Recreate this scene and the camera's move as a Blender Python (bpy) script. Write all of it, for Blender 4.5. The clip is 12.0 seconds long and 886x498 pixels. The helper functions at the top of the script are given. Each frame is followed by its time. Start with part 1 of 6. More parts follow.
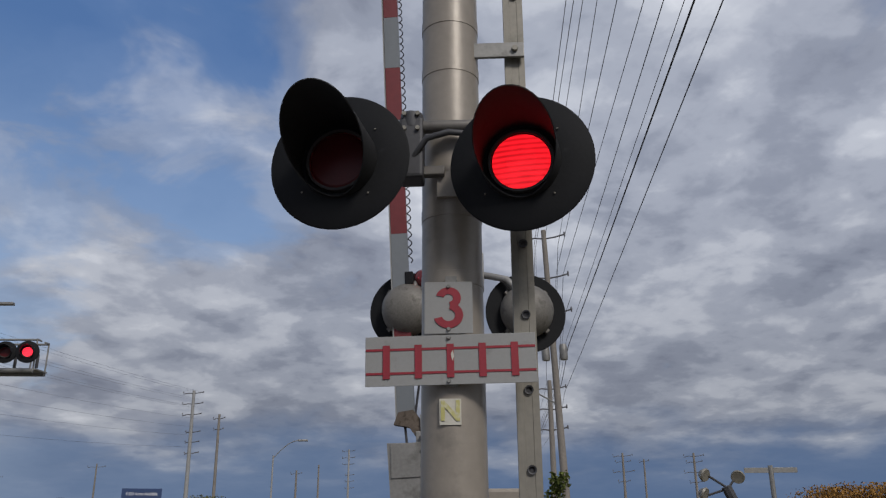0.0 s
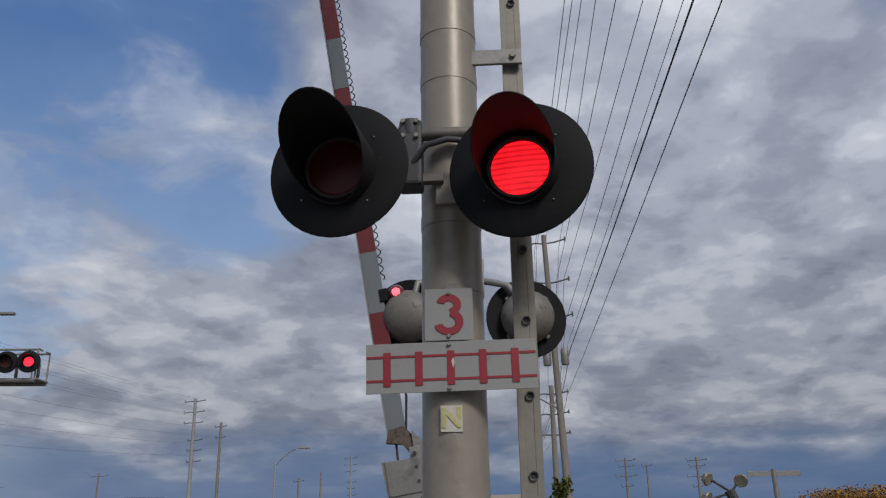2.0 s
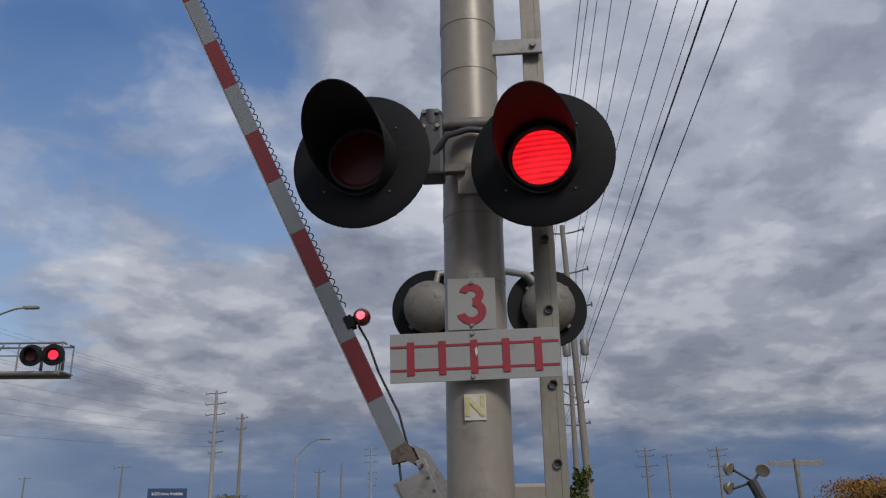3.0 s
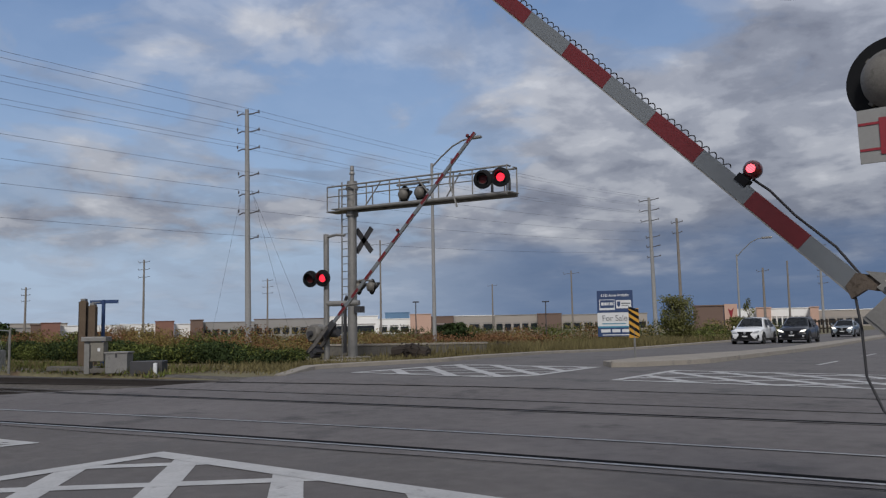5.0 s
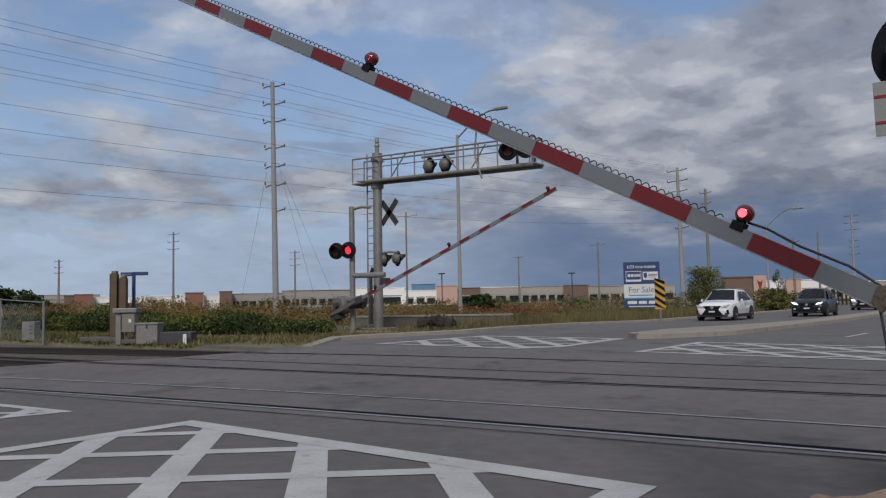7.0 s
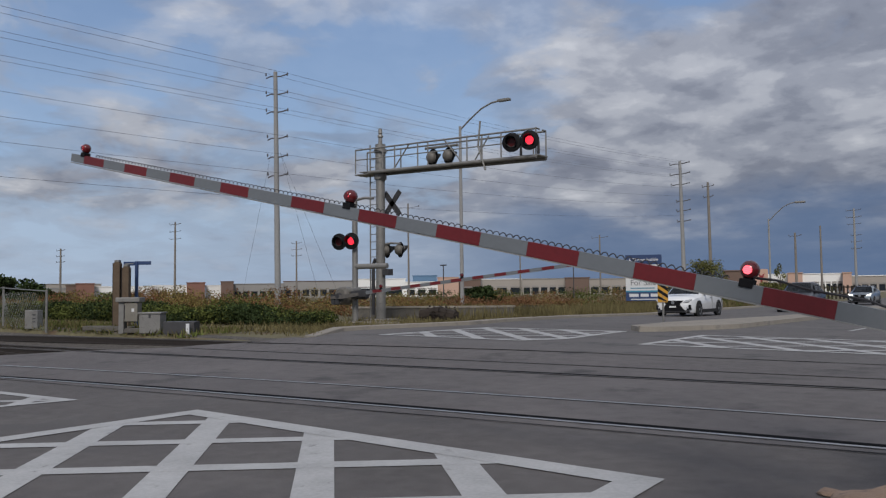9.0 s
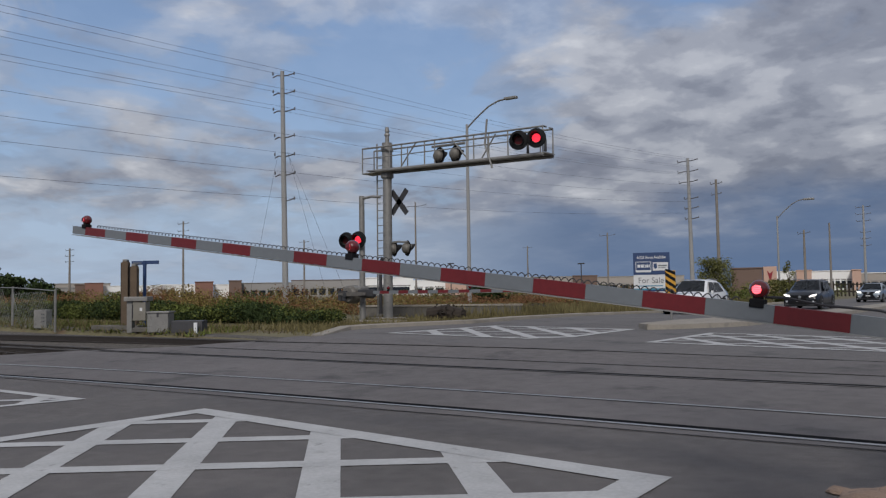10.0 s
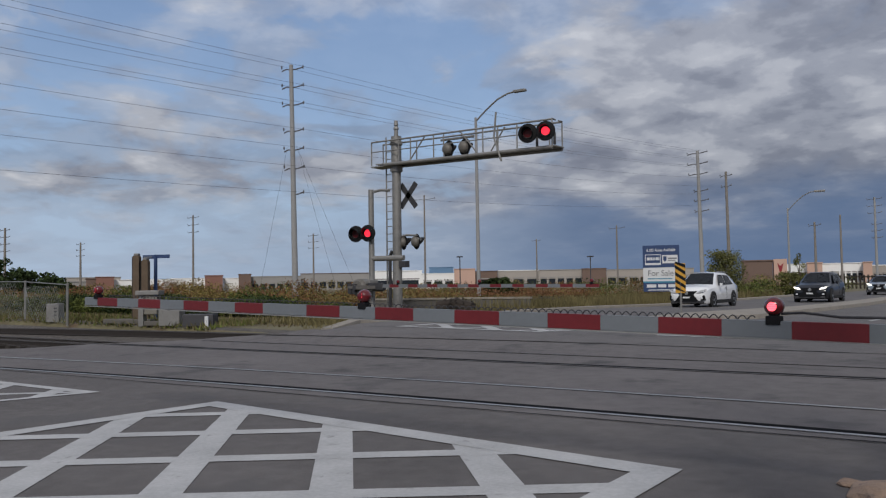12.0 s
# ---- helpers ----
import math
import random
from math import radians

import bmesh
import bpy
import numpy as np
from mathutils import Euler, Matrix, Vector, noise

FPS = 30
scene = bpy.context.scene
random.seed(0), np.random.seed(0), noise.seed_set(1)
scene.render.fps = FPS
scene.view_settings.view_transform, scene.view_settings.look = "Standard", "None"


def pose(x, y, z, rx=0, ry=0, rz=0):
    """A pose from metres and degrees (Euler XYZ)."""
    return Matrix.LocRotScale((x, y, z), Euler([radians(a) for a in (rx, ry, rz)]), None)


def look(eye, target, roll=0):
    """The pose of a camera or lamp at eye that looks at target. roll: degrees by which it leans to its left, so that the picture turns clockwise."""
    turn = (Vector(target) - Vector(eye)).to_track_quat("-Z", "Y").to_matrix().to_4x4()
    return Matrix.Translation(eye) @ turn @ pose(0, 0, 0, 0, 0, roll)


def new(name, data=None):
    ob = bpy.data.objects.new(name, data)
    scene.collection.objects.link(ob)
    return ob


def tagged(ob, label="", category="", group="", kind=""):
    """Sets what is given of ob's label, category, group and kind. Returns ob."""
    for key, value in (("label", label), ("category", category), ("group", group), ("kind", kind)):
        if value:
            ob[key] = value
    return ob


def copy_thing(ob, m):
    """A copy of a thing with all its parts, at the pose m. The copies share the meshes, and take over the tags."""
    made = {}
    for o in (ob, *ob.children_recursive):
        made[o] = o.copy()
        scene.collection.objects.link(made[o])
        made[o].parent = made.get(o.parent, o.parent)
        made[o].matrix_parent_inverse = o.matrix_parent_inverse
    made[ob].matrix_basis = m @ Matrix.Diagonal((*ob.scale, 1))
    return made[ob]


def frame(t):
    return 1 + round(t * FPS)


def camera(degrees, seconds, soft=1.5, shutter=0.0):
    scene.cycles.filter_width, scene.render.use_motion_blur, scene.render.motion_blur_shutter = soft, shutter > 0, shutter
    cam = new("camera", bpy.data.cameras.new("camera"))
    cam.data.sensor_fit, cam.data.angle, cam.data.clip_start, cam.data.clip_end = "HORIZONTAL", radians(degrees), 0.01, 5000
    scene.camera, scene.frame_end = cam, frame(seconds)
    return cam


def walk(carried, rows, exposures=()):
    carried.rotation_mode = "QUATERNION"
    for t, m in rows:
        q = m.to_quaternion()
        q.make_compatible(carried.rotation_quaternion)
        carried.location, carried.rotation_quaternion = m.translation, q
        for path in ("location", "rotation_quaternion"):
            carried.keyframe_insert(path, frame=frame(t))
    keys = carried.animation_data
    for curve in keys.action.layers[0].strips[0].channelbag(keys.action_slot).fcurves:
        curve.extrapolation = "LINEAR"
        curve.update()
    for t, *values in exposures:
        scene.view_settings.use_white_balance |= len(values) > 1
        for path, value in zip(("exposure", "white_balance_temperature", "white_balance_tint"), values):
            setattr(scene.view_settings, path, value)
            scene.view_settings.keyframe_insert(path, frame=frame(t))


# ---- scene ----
cam = camera(57.1, 12.0, soft=1.25)

# seconds, place in metres, then turn to the left, tilt up and lean in degrees
PATH = (
    (0.0, 0.067, 0.113, 1.350, 2.72, 18.78, -0.38), (0.5, 0.069, 0.110, 1.353, 2.88, 19.27, -0.60),
    (1.0, 0.068, 0.107, 1.352, 2.42, 19.48, -0.51), (1.5, 0.071, 0.105, 1.352, 2.34, 19.21, -0.86),
    (2.0, 0.070, 0.108, 1.352, 2.75, 19.19, -0.89), (2.5, 0.068, 0.110, 1.353, 3.08, 19.02, -1.00),
    (2.7, 0.066, 0.105, 1.350, 3.04, 19.05, -0.92), (4.3, -0.052, 0.057, 1.323, 23.96, 9.85, -1.77),
    (4.5, -0.062, 0.053, 1.326, 27.96, 8.13, -1.70), (5.0, -0.010, 0.040, 1.309, 34.08, 5.60, -1.07),
    (5.5, 0.033, 0.017, 1.310, 35.57, 4.46, -1.06), (6.0, 0.060, 0.042, 1.305, 35.66, 3.56, -0.78),
    (6.5, 0.051, 0.016, 1.306, 35.98, 3.08, -1.55), (7.0, 0.046, 0.036, 1.313, 35.97, 3.64, -1.05),
    (8.8, -0.001, 0.016, 1.310, 35.94, 3.17, -0.68), (9.0, -0.007, 0.014, 1.310, 36.07, 3.05, -0.66),
    (9.5, -0.009, 0.039, 1.305, 36.49, 3.20, -0.69), (10.0, -0.007, 0.038, 1.306, 36.60, 2.95, -0.83),
    (10.5, -0.003, 0.006, 1.311, 36.77, 2.60, -0.75), (11.0, -0.005, 0.010, 1.309, 37.05, 2.61, -0.62),
    (11.5, -0.002, 0.003, 1.309, 37.08, 2.67, -0.77), (12.0, 0.000, 0.000, 1.310, 37.23, 2.48, -0.94),
)
walk(cam, [(t, pose(x, y, z, 90 + tilt, 0, turn) @ pose(0, 0, 0, 0, 0, lean)) for t, x, y, z, turn, tilt, lean in PATH])
scene.view_settings.exposure = 0.0


# ---- sky and sun ----
def build_world():
    world = bpy.data.worlds.new("sky")
    scene.world = world
    world.use_nodes = True
    nt = world.node_tree
    nt.nodes.clear()
    N, L = nt.nodes.new, nt.links.new
    out, bg = N("ShaderNodeOutputWorld"), N("ShaderNodeBackground")
    sky = N("ShaderNodeTexSky")
    sky.sky_type, sky.sun_disc = "NISHITA", False
    sky.sun_elevation, sky.sun_rotation = radians(38), radians(150)
    sky.air_density, sky.dust_density, sky.ozone_density = 1.0, 1.2, 2.0
    co, sep = N("ShaderNodeTexCoord"), N("ShaderNodeSeparateXYZ")
    L(co.outputs["Generated"], sep.inputs[0])

    def m(op, a, b=None, c=None, clamp=False):
        n = N("ShaderNodeMath")
        n.operation, n.use_clamp = op, clamp
        for i, v in enumerate((a, b, c)):
            if v is None:
                continue
            if isinstance(v, (int, float)):
                n.inputs[i].default_value = v
            else:
                L(v, n.inputs[i])
        return n.outputs[0]

    # cloud layer seen as a flat ceiling
    zz = m("MAXIMUM", sep.outputs[2], 0.0)
    d = m("ADD", zz, 0.24)
    u, v = m("DIVIDE", sep.outputs[0], d), m("DIVIDE", sep.outputs[1], d)
    flat = N("ShaderNodeCombineXYZ")
    L(u, flat.inputs[0]), L(v, flat.inputs[1])

    def cloud(scale, detail, rough, seed, distortion=0.0):
        n = N("ShaderNodeTexNoise")
        n.noise_dimensions = "4D"
        for k, val in (("Scale", scale), ("Detail", detail), ("Roughness", rough), ("W", seed), ("Distortion", distortion)):
            n.inputs[k].default_value = val
        L(flat.outputs[0], n.inputs["Vector"])
        return n.outputs[0]

    def ramp(fac, stops):
        n = N("ShaderNodeValToRGB")
        n.color_ramp.interpolation = "EASE"
        while len(n.color_ramp.elements) < len(stops):
            n.color_ramp.elements.new(0.5)
        for e, (p, c) in zip(n.color_ramp.elements, stops):
            e.position, e.color = p, (*c, 1)
        L(fac, n.inputs[0])
        return n.outputs[0]

    def mix(fac, a, b):
        n = N("ShaderNodeMix")
        n.data_type = "RGBA"
        for i, val in ((0, fac), (6, a), (7, b)):
            if isinstance(val, (int, float)):
                n.inputs[i].default_value = val
            elif isinstance(val, tuple):
                n.inputs[i].default_value = (*val, 1)
            else:
                L(val, n.inputs[i])
        return n.outputs[2]

    big, mid, fine, wisp = cloud(1.0, 4, 0.55, 3.1), cloud(2.3, 5, 0.50, 1.7, 0.2), cloud(5.0, 6, 0.52, 5.2, 0.3), cloud(3.4, 5, 0.56, 9.3, 0.7)

    def toward(turn, rise, lo, hi):
        """One in a wide cone of sky round a bearing, fading out."""
        c = Vector((-math.sin(radians(turn)) * math.cos(radians(rise)), math.cos(radians(turn)) * math.cos(radians(rise)), math.sin(radians(rise))))
        n = N("ShaderNodeVectorMath")
        n.operation = "DOT_PRODUCT"
        L(co.outputs["Generated"], n.inputs[0])
        n.inputs[1].default_value = c
        r = N("ShaderNodeMapRange")
        r.interpolation_type = "SMOOTHSTEP"
        L(n.outputs["Value"], r.inputs[0])
        r.inputs[1].default_value, r.inputs[2].default_value = math.cos(radians(lo)), math.cos(radians(hi))
        return r.outputs[0]

    # the cover opens in a band ahead on the left, and thins out further round
    gap = m("MAXIMUM", toward(26, 26.5, 16, 5), m("MULTIPLY", toward(33, 17, 12, 3), 0.68))
    thin = toward(56, 13, 26, 8)
    cover = m("ADD", m("MULTIPLY", big, 0.45), m("MULTIPLY", mid, 0.55))
    cover = m("ADD", cover, m("MULTIPLY", m("SUBTRACT", wisp, 0.5), 0.55))
    cover = m("SUBTRACT", m("ADD", cover, 0.22), m("ADD", m("MULTIPLY", gap, 0.28), m("MULTIPLY", thin, 0.22)))
    mask = ramp(cover, [(0.42, (0.12, 0.12, 0.12)), (0.50, (0.5, 0.5, 0.5)), (0.62, (1, 1, 1))])
    small = cloud(12.0, 5, 0.58, 7.7, 0.4)
    tone = m("ADD", m("ADD", m("MULTIPLY", mid, 0.40), m("MULTIPLY", fine, 0.32)), m("ADD", m("MULTIPLY", wisp, 0.17), m("MULTIPLY", small, 0.11)))
    tone = m("MULTIPLY_ADD", m("SUBTRACT", tone, 0.5), 1.12, 0.512)
    white = ramp(tone, [(0.39, (0.152, 0.170, 0.225)), (0.46, (0.218, 0.241, 0.304)), (0.515, (0.294, 0.319, 0.385)), (0.57, (0.400, 0.424, 0.485)), (0.66, (0.58, 0.60, 0.65))])
    blue = mix(0.75, sky.outputs[0], mix(m("MULTIPLY_ADD", zz, 2.4, -0.25, True), (3.1, 4.3, 6.2), (0.45, 1.35, 3.5)))
    scaled = N("ShaderNodeVectorMath")
    scaled.operation = "SCALE"
    L(white, scaled.inputs[0])
    # the cloud base darkens towards the rain on the horizon
    L(m("MULTIPLY_ADD", ramp(zz, [(0.02, (0, 0, 0)), (0.46, (1, 1, 1))]), 4.0, 7.5), scaled.inputs["Scale"])
    col = mix(mask, blue, scaled.outputs[0])
    # pale haze low on the left, dark rain bank low ahead and to the right
    low = ramp(m("ADD", zz, m("MULTIPLY", m("SUBTRACT", mid, 0.5), 0.16)), [(0.0, (1, 1, 1)), (0.06, (0.92, 0.92, 0.92)), (0.135, (0, 0, 0))])
    wide = ramp(m("ADD", sep.outputs[0], 0.95), [(0.0, (0.1, 0.1, 0.1)), (0.28, (0.38, 0.38, 0.38)), (0.52, (0.92, 0.92, 0.92)), (1.0, (1.0, 1.0, 1.0))])
    bank = mix(wide, (3.9, 4.8, 6.1), (0.80, 1.30, 2.35))
    col = mix(m("MULTIPLY", low, m("ADD", m("MULTIPLY", wide, 0.35), 0.62)), col, bank)
    L(col, bg.inputs[0])
    bg.inputs[1].default_value = 0.113
    L(bg.outputs[0], out.inputs[0])


build_world()
sun = new("sun", bpy.data.lights.new("sun", "SUN"))
sun.data.energy, sun.data.angle, sun.data.color = 2.1, radians(14), (1.0, 0.95, 0.89)
sun.matrix_world = look((0, 0, 0), (-math.sin(radians(150)) * math.cos(radians(38)), -math.cos(radians(150)) * math.cos(radians(38)), -math.sin(radians(38))))


# ---- materials ----
def material(name, base, rough=0.6, metal=0.0, vary=0.15, scale=3.0, bump=0.0, bump_scale=60.0, second=None, amount=0.5, coat=0.0, emit=None, power=0.0, island=0.0, spec=0.5):
    """A surface with two scales of colour variation and fine relief."""
    mat = bpy.data.materials.new(name)
    mat.use_nodes = True
    nt = mat.node_tree
    N, L = nt.nodes.new, nt.links.new
    b = nt.nodes["Principled BSDF"]
    co = N("ShaderNodeTexCoord")
    src = co.outputs["Object"]
    n1, n2 = N("ShaderNodeTexNoise"), N("ShaderNodeTexNoise")
    n1.inputs["Scale"].default_value, n1.inputs["Detail"].default_value = scale, 5
    n2.inputs["Scale"].default_value, n2.inputs["Detail"].default_value = scale * 13, 4
    L(src, n1.inputs["Vector"]), L(src, n2.inputs["Vector"])
    r = N("ShaderNodeValToRGB")
    lo = tuple(c * (1 - vary) for c in base)
    hi = tuple(min(1, c * (1 + vary)) for c in base)
    r.color_ramp.elements[0].position, r.color_ramp.elements[1].position = 0.3, 0.7
    r.color_ramp.elements[0].color, r.color_ramp.elements[1].color = (*lo, 1), (*hi, 1)
    add = N("ShaderNodeMath")
    add.operation = "MULTIPLY_ADD"
    L(n2.outputs[0], add.inputs[0])
    add.inputs[1].default_value = 0.45
    sub = N("ShaderNodeMath")
    sub.operation = "MULTIPLY"
    L(n1.outputs[0], sub.inputs[0])
    sub.inputs[1].default_value = 0.55
    L(sub.outputs[0], add.inputs[2])
    L(add.outputs[0], r.inputs[0])
    col = r.outputs[0]
    if second:
        n3, r3, mx = N("ShaderNodeTexNoise"), N("ShaderNodeValToRGB"), N("ShaderNodeMix")
        n3.inputs["Scale"].default_value, n3.inputs["Detail"].default_value, n3.inputs["Roughness"].default_value = scale * 2.1, 7, 0.65
        L(src, n3.inputs["Vector"])
        r3.color_ramp.elements[0].position, r3.color_ramp.elements[1].position = 0.72 - amount * 0.4, 0.80 - amount * 0.3
        L(n3.outputs[0], r3.inputs[0])
        mx.data_type = "RGBA"
        L(r3.outputs[0], mx.inputs[0]), L(col, mx.inputs[6])
        mx.inputs[7].default_value = (*second, 1)
        col = mx.outputs[2]
    if island:
        geo, hsv = N("ShaderNodeNewGeometry"), N("ShaderNodeHueSaturation")
        mr = N("ShaderNodeMapRange")
        L(geo.outputs["Random Per Island"], mr.inputs[0])
        mr.inputs[3].default_value, mr.inputs[4].default_value = 1 - island, 1 + island
        L(mr.outputs[0], hsv.inputs["Value"])
        L(col, hsv.inputs["Color"])
        col = hsv.outputs[0]
    L(col, b.inputs["Base Color"])
    b.inputs["Roughness"].default_value, b.inputs["Metallic"].default_value = rough, metal
    b.inputs["Coat Weight"].default_value = coat
    b.inputs["Specular IOR Level"].default_value = spec
    if bump:
        nb, bp = N("ShaderNodeTexNoise"), N("ShaderNodeBump")
        nb.inputs["Scale"].default_value, nb.inputs["Detail"].default_value = bump_scale, 3
        L(src, nb.inputs["Vector"]), L(nb.outputs[0], bp.inputs["Height"])
        bp.inputs["Strength"].default_value, bp.inputs["Distance"].default_value = bump, 0.01
        L(bp.outputs[0], b.inputs["Normal"])
    if emit:
        b.inputs["Emission Color"].default_value, b.inputs["Emission Strength"].default_value = (*emit, 1), power
    return mat


